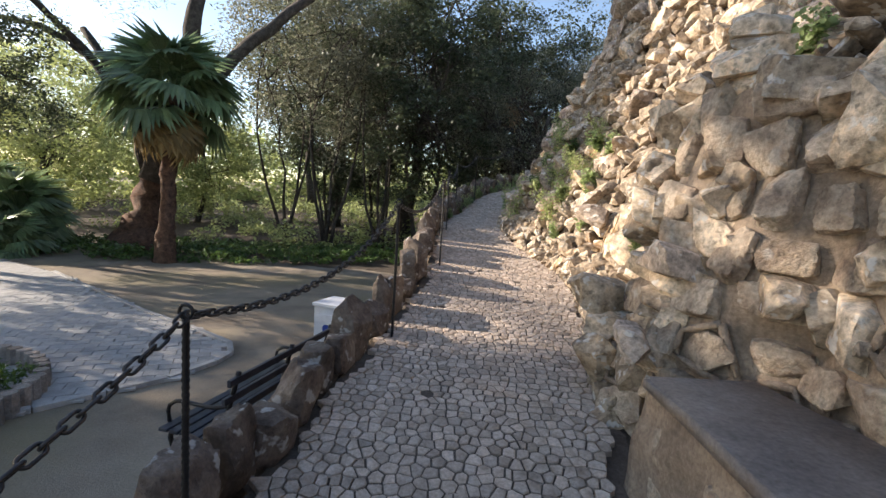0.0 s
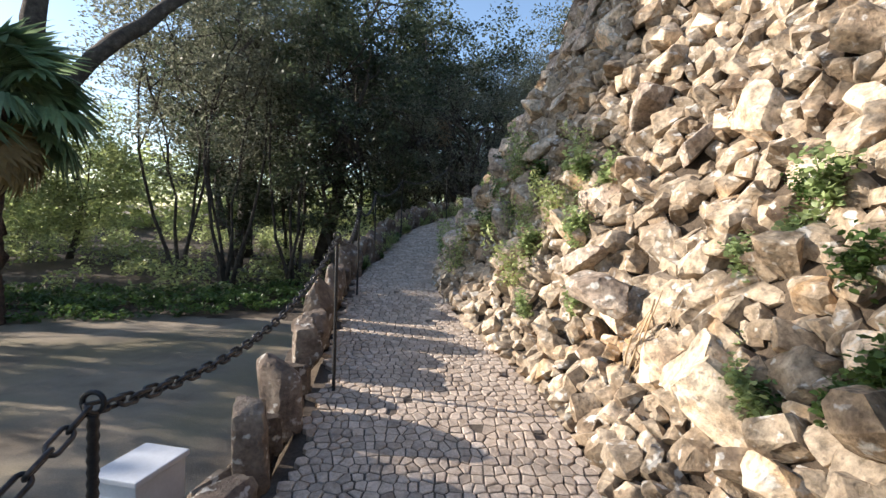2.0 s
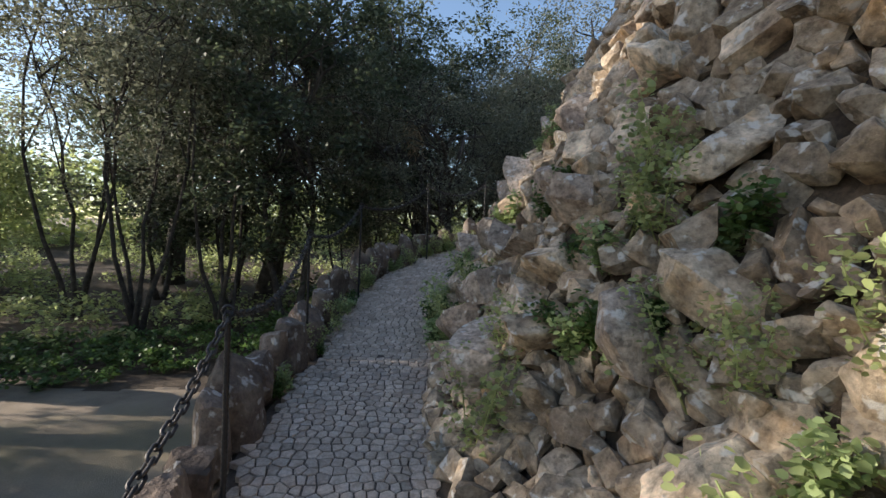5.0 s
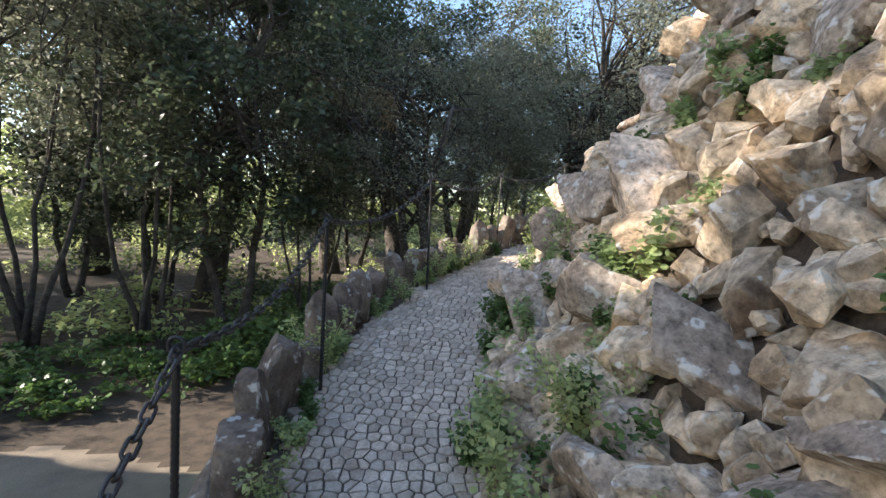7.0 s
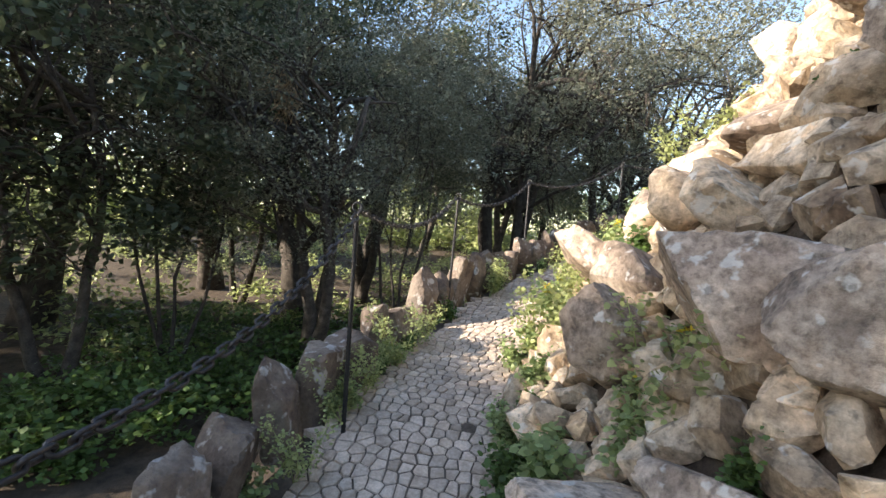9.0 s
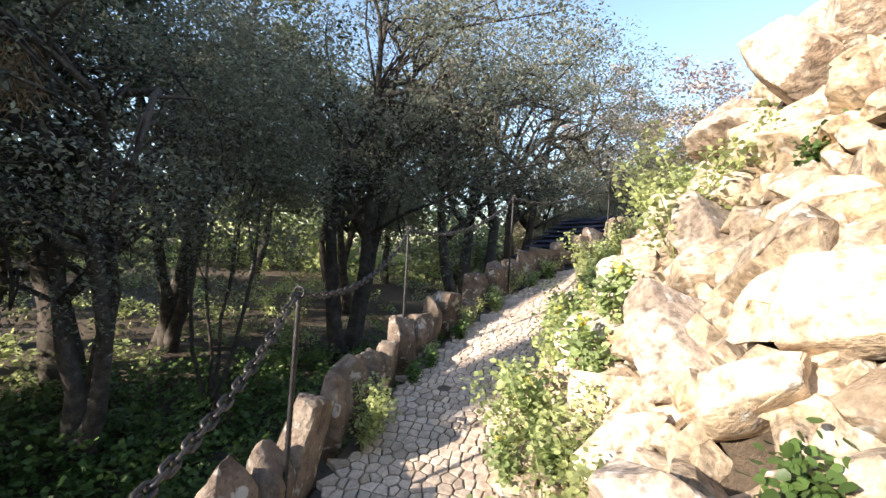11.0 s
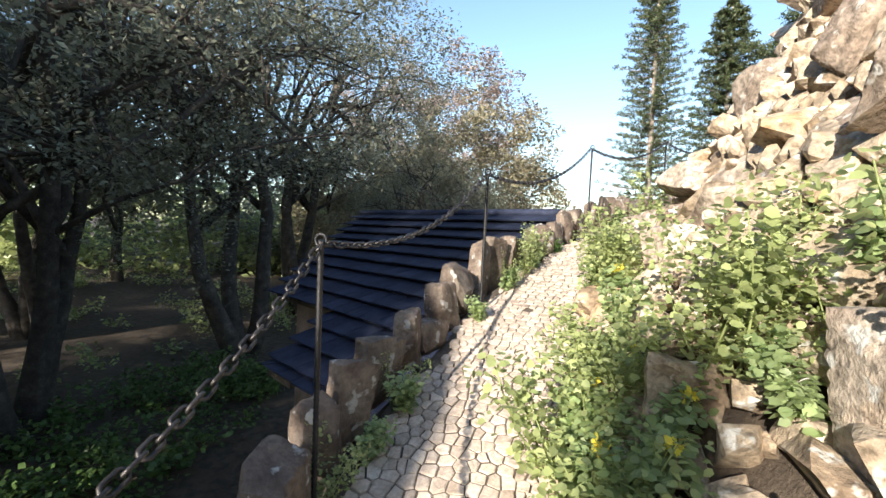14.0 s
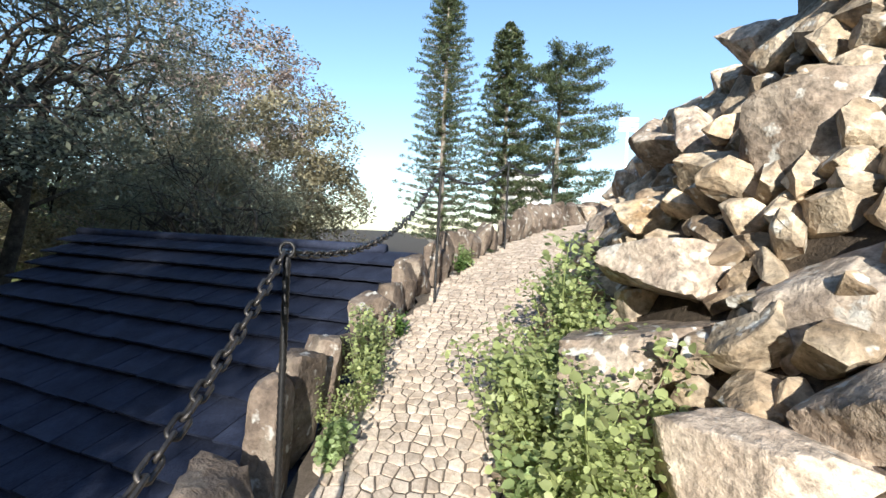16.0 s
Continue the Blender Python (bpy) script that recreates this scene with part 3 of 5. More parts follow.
# the large boulders, placed one by one: x, y, z, width, turn, tilt
BIG = [(0.98, 6.45, 1.45, 0.46, 0.4, 0.9), (1.0, 5.42, 1.45, 0.52, 1.2, 0.3), (1.3, 6.2, 2.05, 0.44, 2.2, 0.5), (1.35, 11.2, 2.78, 0.78, 0.3, 0.2), (0.92, 10.95, 2.25, 0.6, 1.4, 0.4),
       (1.95, 11.5, 3.55, 0.66, 2.1, 0.1), (0.75, 10.2, 2.3, 0.55, 0.9, 0.5), (0.62, 9.5, 1.85, 0.48, 2.6, 0.2), (1.5, 12.3, 2.85, 0.5, 1.0, 0.6), (2.75, 13.15, 2.95, 0.62, 0.2, 0.3),
       (3.3, 13.3, 3.25, 0.6, 1.7, 0.15), (4.05, 13.35, 3.7, 0.75, 0.1, 0.1), (3.75, 12.95, 4.25, 0.7, 0.8, 0.2), (4.9, 13.65, 3.8, 0.5, 2.0, 0.3), (5.75, 13.85, 3.98, 0.5, 0.6, 0.3),
       (6.4, 13.85, 4.1, 0.6, 1.3, 0.4), (6.55, 13.72, 4.45, 0.62, 0.3, 0.2), (5.95, 13.5, 4.45, 0.6, 2.4, 0.6), (6.25, 13.25, 4.95, 0.6, 1.1, 0.3), (5.2, 13.2, 4.5, 0.6, 0.5, 0.2), (6.9, 13.75, 4.2, 0.4, 2.9, 0.2), (5.65, 13.6, 4.2, 0.52, 1.9, 0.4), (5.35, 13.5, 4.2, 0.5, 0.2, 0.5), (6.0, 12.95, 5.45, 0.62, 0.9, 0.3), (6.35, 12.6, 5.9, 0.66, 2.2, 0.2)]
for n_, (x, y, z, wd, turn, tip) in enumerate(BIG):
    k, off = nearest(x, y)
    b = bank_of(ARC[k[0]])
    place(BOULDERS[n_ % 12], "boulder", banks[b], x, y, z, (wd * 1.02, wd * 0.98, wd * 0.92), (tip, tip * 0.4, turn))
    clear_of(x, y, z, wd * 0.5, 0.2)
counts = [0, 0, 0]
rest = []
tries = 0
while tries < 110000 and sum(counts) + len(rest) < 6600:
    tries += 1
    small = tries > 14000
    s = rng.uniform(4.4, ARC[-1] - 1.5)
    d = rng.uniform(0.0, 1.0) ** 1.15 * 3.6
    y_or = s - 4.0
    rw = np.interp(s, ARC, PATH[:, 4])
    x, y, z = along(s, rw + d)
    if y < 2.6 and d < 1.15:
        continue
    k, off = nearest(x, y)
    if off[0] < rw + d - 0.15:
        continue
    big = tries < 1500
    if s < 12.0:
        size = rng.uniform(0.12, 0.26) if d < 0.45 else rng.uniform(0.26, 0.46) if big else rng.uniform(0.15, 0.3)
    elif s < 16.2:
        size = rng.uniform(0.15, 0.26) if d < 0.25 else rng.uniform(0.3, 0.52) if big else rng.uniform(0.18, 0.36)
    else:
        size = rng.uniform(0.14, 0.24) if d < 0.35 else rng.uniform(0.32, 0.56) if big else rng.uniform(0.2, 0.38)
    if small:
        size = rng.uniform(0.13, 0.26)
    if d < size * 0.5:
        d = size * 0.5 + 0.02
        x, y, z = along(s, rw + d)
    z = float(height(np.array([x]), np.array([y]))[0])
    if s >= 16.2 and d < np.interp(s, [19.5, 20.2, 24, 25], [0.3, 0.75, 0.75, 0.3]) and rng.random() < 0.85:
        continue
    if not clear_of(x, y, z, size * 0.5, 0.47 if small else 0.7):
        continue
    b = bank_of(s)
    rot = (rng.uniform(-1.1, 1.1), rng.uniform(-0.9, 0.9), rng.uniform(0, 6.28))
    up = size * rng.uniform(0.18, 0.42)
    me = BOULDERS[int(rng.integers(len(BOULDERS)))] if size > 0.42 else ROCKS[int(rng.integers(len(ROCKS)))] if size > 0.29 else SMALL[int(rng.integers(len(SMALL)))]
    k3 = size * 0.98
    sc = (k3 * rng.uniform(0.85, 1.45), k3 * rng.uniform(0.7, 1.1), k3 * rng.uniform(0.65, 1.1))
    if counts[b] < 300:
        counts[b] += 1
        place(me, "rock", banks[b], x, y, z + up, sc, rot)
    else:
        rest.append((me, Matrix.LocRotScale((x, y, z + up), Euler(rot), sc), b))
for b in range(3):
    vs, fs = [], []
    for me, m, bb in rest:
        if bb != b:
            continue
        o = len(vs)
        vs += [tuple(m @ v.co) for v in me.vertices]
        fs += [tuple(i + o for i in p.vertices) for p in me.polygons]
    if vs:
        ob = mesh_object("rubble", vs, fs, M_ROCK, False, banks[b], "smaller piled limestone rubble")
        tagged(ob, kind="stuff")


# ---- upright edging stones on the walk's outer side ----
s = 3.0
while s < ARC[-1] - 0.5:
    w = rng.uniform(0.22, 0.38)
    lw = np.interp(s, ARC, PATH[:, 3])
    x, y, z = along(s, -lw - 0.17 - rng.uniform(0, 0.05))
    th = math.atan2(*reversed([np.interp(s, ARC, TAN[:, 0]), np.interp(s, ARC, TAN[:, 1])]))
    tall = (rng.uniform(0.42, 0.56) if rng.random() < 0.75 else rng.uniform(0.24, 0.36)) * np.interp(s, [5.0, 5.6, 5.9, 6.4, 6.8, 7.6, 8.2, 10.0], [1.05, 1.05, 0.66, 0.66, 0.85, 0.85, 0.95, 1.05])
    place(EDGERS[int(rng.integers(14))], "edging_stone", None, x, y, z + tall * 0.28, (w * 1.12, w * 0.86, tall * 0.95),
          (rng.uniform(-0.14, 0.14), rng.uniform(-0.14, 0.14), th + rng.uniform(-0.3, 0.3)),
          "rough upright brown edging stone set beside the cobbled walk", "edging stone", "edging stones along the walk")
    s += w * rng.uniform(0.84, 1.02)
wall_core = empty("retaining_wall", 0, 0, 0, "dry-stone retaining wall of rough brown stones below the walk", "retaining wall")
nw = 0
s = 3.4
while s < 17.5:
    lw = np.interp(s, ARC, PATH[:, 3])
    zt = np.interp(s, ARC, PATH[:, 2])
    z = -0.8
    while z < zt - 0.1 and nw < 300:
        f = (zt - z) / (zt + 0.9)
        x, y, _ = along(s + rng.uniform(-0.08, 0.08), -lw - 0.24 - 0.42 * f - rng.uniform(0, 0.05))
        q = rng.uniform(0.3, 0.46)
        place(FOOTERS[int(rng.integers(8))], "wall_stone", wall_core, x, y, z, q, (rng.uniform(0, 6), rng.uniform(0, 6), rng.uniform(0, 6)))
        z += q * 0.62
        nw += 1
    s += 0.31


# ---- posts and chain ----
POSTS = [(-0.86, -0.75, 0.9), (-0.89, 1.22, 1.13), (-0.76, 3.32, 1.47), (-0.70, 5.35, 1.75), (-0.89, 7.33, 1.98), (-0.97, 9.3, 2.27), (-0.70, 10.79, 2.6),
         (0.14, 12.31, 3.02), (1.2, 13.66, 3.22), (2.53, 14.71, 3.55), (4.25, 15.18, 4.01), (6.13, 15.14, 4.5), (8.31, 14.6, 5.05), (10.05, 13.75, 5.42), (11.9, 12.7, 5.75)]
POST_H = 0.95


def post_parts(px, py, pz):
    e = empty("chain_post", px, py, pz, "thin black ribbed iron post with a ring top", "post", "chain posts along the walk")
    prof, radii = [], []
    for i in range(96):
        z = -0.15 + (POST_H + 0.15) * i / 95
        prof.append((0, 0, z))
        radii.append(0.0125 if i % 2 else 0.0098)
    v, f = tube_data(prof, radii, 8)
    mesh_object("bar", v, f, M_IRON, True, e)
    ring = [(0.021 * math.sin(a), 0, POST_H + 0.021 - 0.021 * math.cos(a)) for a in np.linspace(0.2, 6.08, 18)]
    v, f = tube_data(ring, [0.0055] * 18, 7)
    mesh_object("ring", v, f, M_IRON, True, e)
    return e


post_tops = []
first_post = None
for px, py, pt in POSTS:
    k, off = nearest(px, py)
    pz = PATH[k[0], 2]
    turn = math.degrees(math.atan2(TAN[k[0], 1], TAN[k[0], 0])) + 90
    if first_post is None:
        first_post = post_parts(px, py, pz)
        first_post.matrix_world = pose(px, py, pz, 0, 0, turn)
    else:
        c = copy_thing(first_post, pose(px, py, pz, rnd.uniform(-0.8, 0.8), rnd.uniform(-0.8, 0.8), turn))
        c.scale = (1, 1, (pt - pz) / (POST_H + 0.012))
    post_tops.append(Vector((px, py, pt)))

LINK_L, LINK_W, LINK_R = 0.056, 0.036, 0.0052
loop = []
for a in np.linspace(0, 2 * math.pi, 14, endpoint=False):
    st = LINK_L / 2 - LINK_W / 2 + LINK_R
    loop.append(((st if math.cos(a) > 0 else -st) + (LINK_W / 2 - LINK_R) * math.cos(a), (LINK_W / 2 - LINK_R) * math.sin(a), 0))
lv, lf = [], []
for i in range(14):
    p = Vector(loop[i])
    d = (Vector(loop[(i + 1) % 14]) - Vector(loop[i - 1])).normalized()
    b = Vector((0, 0, 1))
    a_ = d.cross(b)
    for k in range(6):
        w = math.pi * 2 * k / 6
        lv.append(tuple(p + (a_ * math.cos(w) + b * math.sin(w)) * LINK_R))
for i in range(14):
    for k in range(6):
        j = (i + 1) % 14
        lf.append((i * 6 + k, i * 6 + (k + 1) % 6, j * 6 + (k + 1) % 6, j * 6 + k))
link_me = bpy.data.meshes.new("link")
link_me.from_pydata(lv, [], lf)
link_me.materials.append(M_CHAIN)
link_me.polygons.foreach_set("use_smooth", np.ones(len(lf), dtype=bool))
for a, b in zip(post_tops, post_tops[1:]):
    ch = empty("chain", *a, "dark iron link chain hung between two posts", "chain", "chains along the walk")
    span = (b - a).length
    sag = 0.085 * span
    n = int((span + 2.4 * sag * sag / span) / (LINK_L - 2.2 * LINK_R))

    def chain_at(t):
        p = a.lerp(b, t)
        p.z -= sag * 4 * t * (1 - t)
        return p
    for i in range(n):
        t0, t1 = i / n, (i + 1) / n
        p, q = chain_at(t0), chain_at(t1)
        d = (q - p).normalized()
        rot = d.to_track_quat("X", "Z").to_matrix().to_4x4() @ Matrix.Rotation(radians(45 + 90 * (i % 2) + rng.uniform(-12, 12)), 4, "X")
        ob = new("link", link_me)
        ob.parent = ch
        ob.matrix_parent_inverse = Matrix.Translation(-a)
        ob.matrix_basis = Matrix.Translation((p + q) / 2) @ rot


# ---- trees ----
def limb_path(a, b, r, bend, n=7):
    a, b = Vector(a), Vector(b)
    pts = []
    off = Vector((r.uniform(-1, 1), r.uniform(-1, 1), r.uniform(0.0, 1))) * bend
    for i in range(n):
        t = i / (n - 1)
        p = a.lerp(b, t) + off * math.sin(math.pi * t)
        p += Vector((r.uniform(-1, 1), r.uniform(-1, 1), r.uniform(-1, 1))) * bend * 0.12 * (0 < i < n - 1)
        pts.append(p)
    return pts


def tree(seed, tall, radius, crown_low, trunk_r, leaf_m, bark_m, label, clusters=90, leaves=110, leaf=0.11, lean=(0, 0), stems=1, spread=0.75, name="tree", airy=0.0, boughs=16, heft=1.0):
    """A tapered trunk with limbs and an uneven crown, at the origin."""
    r, g = random.Random(seed), np.random.default_rng(seed)
    e = empty(name, 0, 0, 0, label, "tree")
    mid = (tall + crown_low) / 2
    half = (tall - crown_low) / 2
    cen = []
    while len(cen) < clusters:
        p = g.normal(size=3)
        p /= np.linalg.norm(p)
        q = p * (0.35 + 0.65 * g.random() ** 0.5)
        bump_ = 1 + 0.35 * noise.noise(Vector(p * 1.8) + Vector((seed, 0, 0)))
        c = np.array([q[0] * radius * bump_ + lean[0], q[1] * radius * bump_ + lean[1], mid + q[2] * half * bump_])
        if noise.noise(Vector(c * 0.55) + Vector((0, seed, 0))) > -0.16 + airy:
            cen.append(c)
    chunks, limbs = [], []
    for k in range(stems):
        base = Vector((r.uniform(-0.25, 0.25) * (stems > 1), r.uniform(-0.25, 0.25) * (stems > 1), -0.25))
        top = Vector((lean[0] * 0.8 + r.uniform(-0.5, 0.5) * stems * 0.5, lean[1] * 0.8 + r.uniform(-0.5, 0.5) * stems * 0.5, crown_low + half * r.uniform(0.7, 1.2)))
        pts = limb_path(base, top, r, tall * 0.06, 10)
        tr = trunk_r * (0.6 if stems > 1 else 1)
        chunks.append(tube_data(pts, [tr * (1.35 - 0.35 * min(i, 2) / 2) * (1 - 0.075 * i) for i in range(10)], 9, 0.25))
        limbs.append(pts)
    v, f = merge(chunks)
    trunk = mesh_object("trunk", v, f, bark_m, True, e)
    order = sorted(range(len(cen)), key=lambda i: r.random())
    for i in order[:boughs]:
        pts0 = limbs[r.randrange(stems)]
        st = pts0[r.randrange(4, 10)]
        pts = limb_path(st, cen[i], r, 0.35 + 0.06 * tall, 7)
        rr = trunk_r * r.uniform(0.16, 0.36) * heft
        chunks = [tube_data(pts, [rr * (1 - 0.13 * j) for j in range(7)], 5)]
        near = sorted(cen, key=lambda c: (Vector(c) - pts[4]).length)[:14]
        for _ in range(6):
            st2 = pts[r.randrange(2, 6)]
            p2 = limb_path(st2, r.choice(near), r, 0.3, 5)
            chunks.append(tube_data(p2, [rr * 0.42 * (1 - 0.2 * q) for q in range(5)], 4))
        v, f = merge(chunks)
        mesh_object("limb", v, f, bark_m, True, e)
    v, f = leaf_cloud(cen, (spread, spread, spread * 0.62), leaves, leaf, g, 0.6, 0.5)
    leaf_object("crown", v, f, leaf_m, e)
    return e


def set_trees(proto, spots, scale_z=True):
    """Moves the first of a kind to the first spot, and copies it to the others."""
    for i, (x, y, turn, size) in enumerate(spots):
        z = float(low_ground(np.array([x]), np.array([y]))[0]) - 0.05
        m = pose(x, y, z, 0, 0, turn)
        if i == 0:
            proto.matrix_world = m @ Matrix.Scale(size, 4)
        else:
            c = copy_thing(proto, m)
            c.scale = (size, size, size)


big_oak = tree(1, 14.0, 5.2, 3.7, 0.36, M_OAK, M_BARK, "large evergreen oak with a dark broken crown", 170, 90, 0.17, (2.2, 0.3), spread=0.75, airy=0.14, boughs=24)
set_trees(big_oak, [(-5.6, 25.0, 0, 1.1), (1.2, 25.8, 120, 1.0), (-1.8, 31.0, 200, 1.15), (-10.8, 28.5, 60, 1.25), (4.8, 33.5, 310, 1.1)])
olive = tree(2, 9.5, 4.6, 3.1, 0.3, M_OLIVE, M_BARK, "spreading grey-green olive tree with twisting dark limbs", 250, 150, 0.08, (0.6, -0.4), stems=3, spread=0.75, airy=0.07, boughs=28, heft=0.95)
set_trees(olive, [(8.2, 25.2, 0, 1.4), (1.0, 22.0, 250, 0.95), (15.2, 26.4, 140, 1.6), (21.5, 29.0, 30, 1.7), (3.6, 29.0, 250, 1.15), (12.5, 33.0, 80, 1.35), (21.5, 22.0, 200, 0.85)])
slim = tree(3, 12.5, 2.4, 3.4, 0.1, M_OLIVE, M_BARK, "slender young tree with thin leaning stems", 140, 100, 0.12, (0.3, 0.4), stems=4, spread=0.8, airy=0.03)
set_trees(slim, [(-7.6, 19.8, 0, 1.1), (-5.6, 20.4, 90, 1.05), (-10.6, 21.4, 200, 1.15), (-1.8, 21.5, 20, 0.75), (3.5, 22.5, 300, 0.8)])
far_dark = tree(4, 17.0, 5.4, 3.8, 0.3, M_OAK, M_BARK, "tall dark evergreen tree behind the others", 240, 110, 0.32, spread=1.15)
set_trees(far_dark, [(-18.0, 42.0, 160, 1.1), (12.0, 45.0, 240, 1.0), (21.0, 42.0, 310, 0.95)])
willow = tree(5, 11.0, 4.4, 0.6, 0.2, M_DRYLEAF, M_BARK_PALE, "pale straw-coloured drooping tree in winter leaf", 210, 130, 0.22, spread=0.95)
set_trees(willow, [(36.0, 24.5, 0, 1.25), (42.0, 33.0, 120, 1.15), (30.0, 32.0, 60, 1.0)])
bare = tree(6, 19.0, 5.4, 1.5, 0.3, M_PINK, M_BARK_PALE, "tall pinkish-grey leafless tree with fine twigs", 200, 90, 0.3, spread=1.1, airy=0.08)
set_trees(bare, [(50.0, 30.5, 0, 1.25), (47.0, 38.0, 100, 1.2)])
# the sun behind these crowns is put into their pale leaf colour
lit = tree(7, 9.5, 4.2, 1.0, 0.16, M_YELLOWGREEN, M_BARK, "yellow-green tree with low backlight put into its leaf colour", 170, 110, 0.2, spread=0.9, airy=0.03)
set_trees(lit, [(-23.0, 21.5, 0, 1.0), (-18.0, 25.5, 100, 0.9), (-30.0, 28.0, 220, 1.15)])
# trees added on the sun's side, mostly out of view, just to shade the walk
shade = tree(9, 10.5, 3.6, 3.4, 0.2, M_OAK, M_BARK, "broad evergreen oak with an open crown added to dapple the walk with shade", 190, 75, 0.17, spread=0.62, airy=0.07)
# one more tall copy, added out of view to shade the walk's start
set_trees(copy_thing(far_dark, pose(-15, 0, 0)), [(-15.0, 1.5, 40, 0.85)])
set_trees(shade, [(-18.5, -3.4, 90, 1.1), (-17.4, 6.3, 200, 0.73), (-17.2, 4.4, 260, 0.85), (-17.6, 9.6, 310, 0.74), (-17.8, 13.2, 120, 0.84), (-24.0, 2.0, 40, 1.15)])
# pines added out of view; high crowns keep sun off the upper bank
pine = tree(8, 13.0, 1.4, 7.6, 0.2, M_OAK, M_BARK, "tall slim pine with a high dense crown added to shade the bank", 90, 120, 0.2, spread=0.55, airy=0.03)
set_trees(pine, [(-16.4, 10.2, 30, 1.02), (-18.0, 12.7, 200, 1.04)])
dusky = tree(10, 10.6, 2.9, 0.9, 0.17, M_OAK, M_BARK, "dense dark glossy-leaved evergreen leafy down to the ground", 130, 110, 0.16, (0.3, 0), stems=2, spread=0.58, airy=0.06, boughs=22)
set_trees(dusky, [(-3.7, 20.6, 0, 1.12), (-9.4, 24.6, 60, 0.95), (-0.6, 27.5, 140, 1.1), (-6.6, 24.0, 220, 0.9)])


# ---- low growth ----
def scatter(n, x0, x1, y0, y1, keep, g):
    x, y = g.uniform(x0, x1, n), g.uniform(y0, y1, n)
    m = keep(x, y)
    return x[m], y[m]


def edge_y(x):
    """The line where the planted bed meets the open earth."""
    return np.interp(x, [-40, -12, -8, -4.5, -1.5, 3, 9], [11.0, 12.9, 14.2, 16.0, 18.0, 21.0, 24.0])


g9 = np.random.default_rng(31)
x, y = scatter(2600, -16, 4, 12, 22, lambda x, y: (y > edge_y(x) + 0.15) & (y < edge_y(x) + 4.5), g9)
z = low_ground(x, y) + 0.05 + 0.28 * g9.random(len(x)) * np.clip((y - edge_y(x)) / 0.8, 0.2, 1)
v, f = leaf_cloud(np.stack([x, y, z], 1), (0.22, 0.22, 0.1), 26, 0.1, g9, 0.3, 0.85)
tagged(leaf_object("ivy", v, f, M_IVY), "bed of sunlit glossy green ivy edging the earth yard", "ground cover", kind="stuff")
x, y = scatter(1500, -30, 24, 17, 46, lambda x, y: (y > edge_y(x) + 3.0) & (wave(x, y, 0.45, 9) > -0.15) & ~((x > -1.0) & (x < 14) & (y < 20)), g9)
z = low_ground(x, y) + 0.15 + 0.8 * g9.random(len(x)) ** 1.5
v, f = leaf_cloud(np.stack([x, y, z], 1), (0.5, 0.5, 0.35), 55, 0.17, g9, 0.4, 0.6)
# sunlit gaps under the canopy come from the pale leaf colour
tagged(leaf_object("undergrowth", v, f, M_YELLOWGREEN), "green undergrowth below the trees, in a sunlit leaf colour", "undergrowth", kind="stuff")
x, y = scatter(900, -4, 14, 17.5, 26, lambda x, y: (y > np.interp(x, [-4, -1.5, 3, 6, 14], [16.8, 18.3, 18.6, 20.5, 23])) , g9)
z = low_ground(x, y) + 0.1 + 0.5 * g9.random(len(x)) ** 1.5
v, f = leaf_cloud(np.stack([x, y, z], 1), (0.4, 0.4, 0.25), 40, 0.12, g9, 0.4, 0.8)
tagged(leaf_object("shrubs", v, f, M_IVY), "dark shady creepers under the trees", "undergrowth", kind="stuff")
ang = g9.uniform(radians(-62), radians(52), 1100)
dist = g9.uniform(46, 64, 1100)
zz = g9.random(1100) ** 1.5 * 7
v, f = leaf_cloud(np.stack([np.sin(ang) * dist, np.cos(ang) * dist + 4, zz], 1), (2.0, 2.0, 1.4), 50, 0.6, g9, 0.5, 0.6)
# pale leaves give the backdrop its sunlit look by colour
tagged(leaf_object("far_woods", v, f, M_YELLOWGREEN), "far green woods behind the park trees, in a sunlit leaf colour", "woods", kind="stuff")
ang = g9.uniform(radians(40), radians(74), 420)
dist = g9.uniform(36, 60, 420)
zz = g9.random(420) ** 1.2 * 7
v, f = leaf_cloud(np.stack([np.sin(ang) * dist + 4, np.cos(ang) * dist + 14, zz], 1), (1.8, 1.8, 1.2), 60, 0.4, g9, 0.5, 0.6)
tagged(leaf_object("far_hedge", v, f, M_OLIVE), "far grey-green hedge of bushes", "woods", kind="stuff")


# ---- masonry wall and seat at the walk's start ----
def wall_point(u, v):
    """A point on the leaning wall's face: u metres along it, v metres up."""
    px = [0.62, 0.72, 0.9, 1.14, 1.24, 1.3, 1.4]
    py = [3.05, 2.6, 2.22, 2.0, 1.6, 0.6, -3.0]
    acc = [0]
    for i in range(6):
        acc.append(acc[-1] + math.hypot(px[i + 1] - px[i], py[i + 1] - py[i]))
    x, y = np.interp(u, acc, px), np.interp(u, acc, py)
    back = 0.16 * v + 0.10 * max(0, v - 1.3)
    bul = 0.05 * math.sin(u * 3.1 + v * 2.3) + 0.03 * math.sin(u * 7.7 - v * 5.1)
    return Vector((x + back * 0.93 - bul * 0.9, y + back * 0.25 - bul * 0.3, 0.2 + v))


masonry = empty("masonry_wall", 0, 0, 0, "rubble wall of brown stones with raised mortar joints", "wall")
gm = np.random.default_rng(5)
pts = []
v0 = 0.0
while v0 < 2.3:
    u0 = gm.uniform(0, 0.2)
    while u0 < 6.0:
        pts.append((u0 + gm.uniform(-0.07, 0.07), v0 + gm.uniform(-0.06, 0.06)))
        u0 += gm.uniform(0.24, 0.42)
    v0 += gm.uniform(0.2, 0.27)
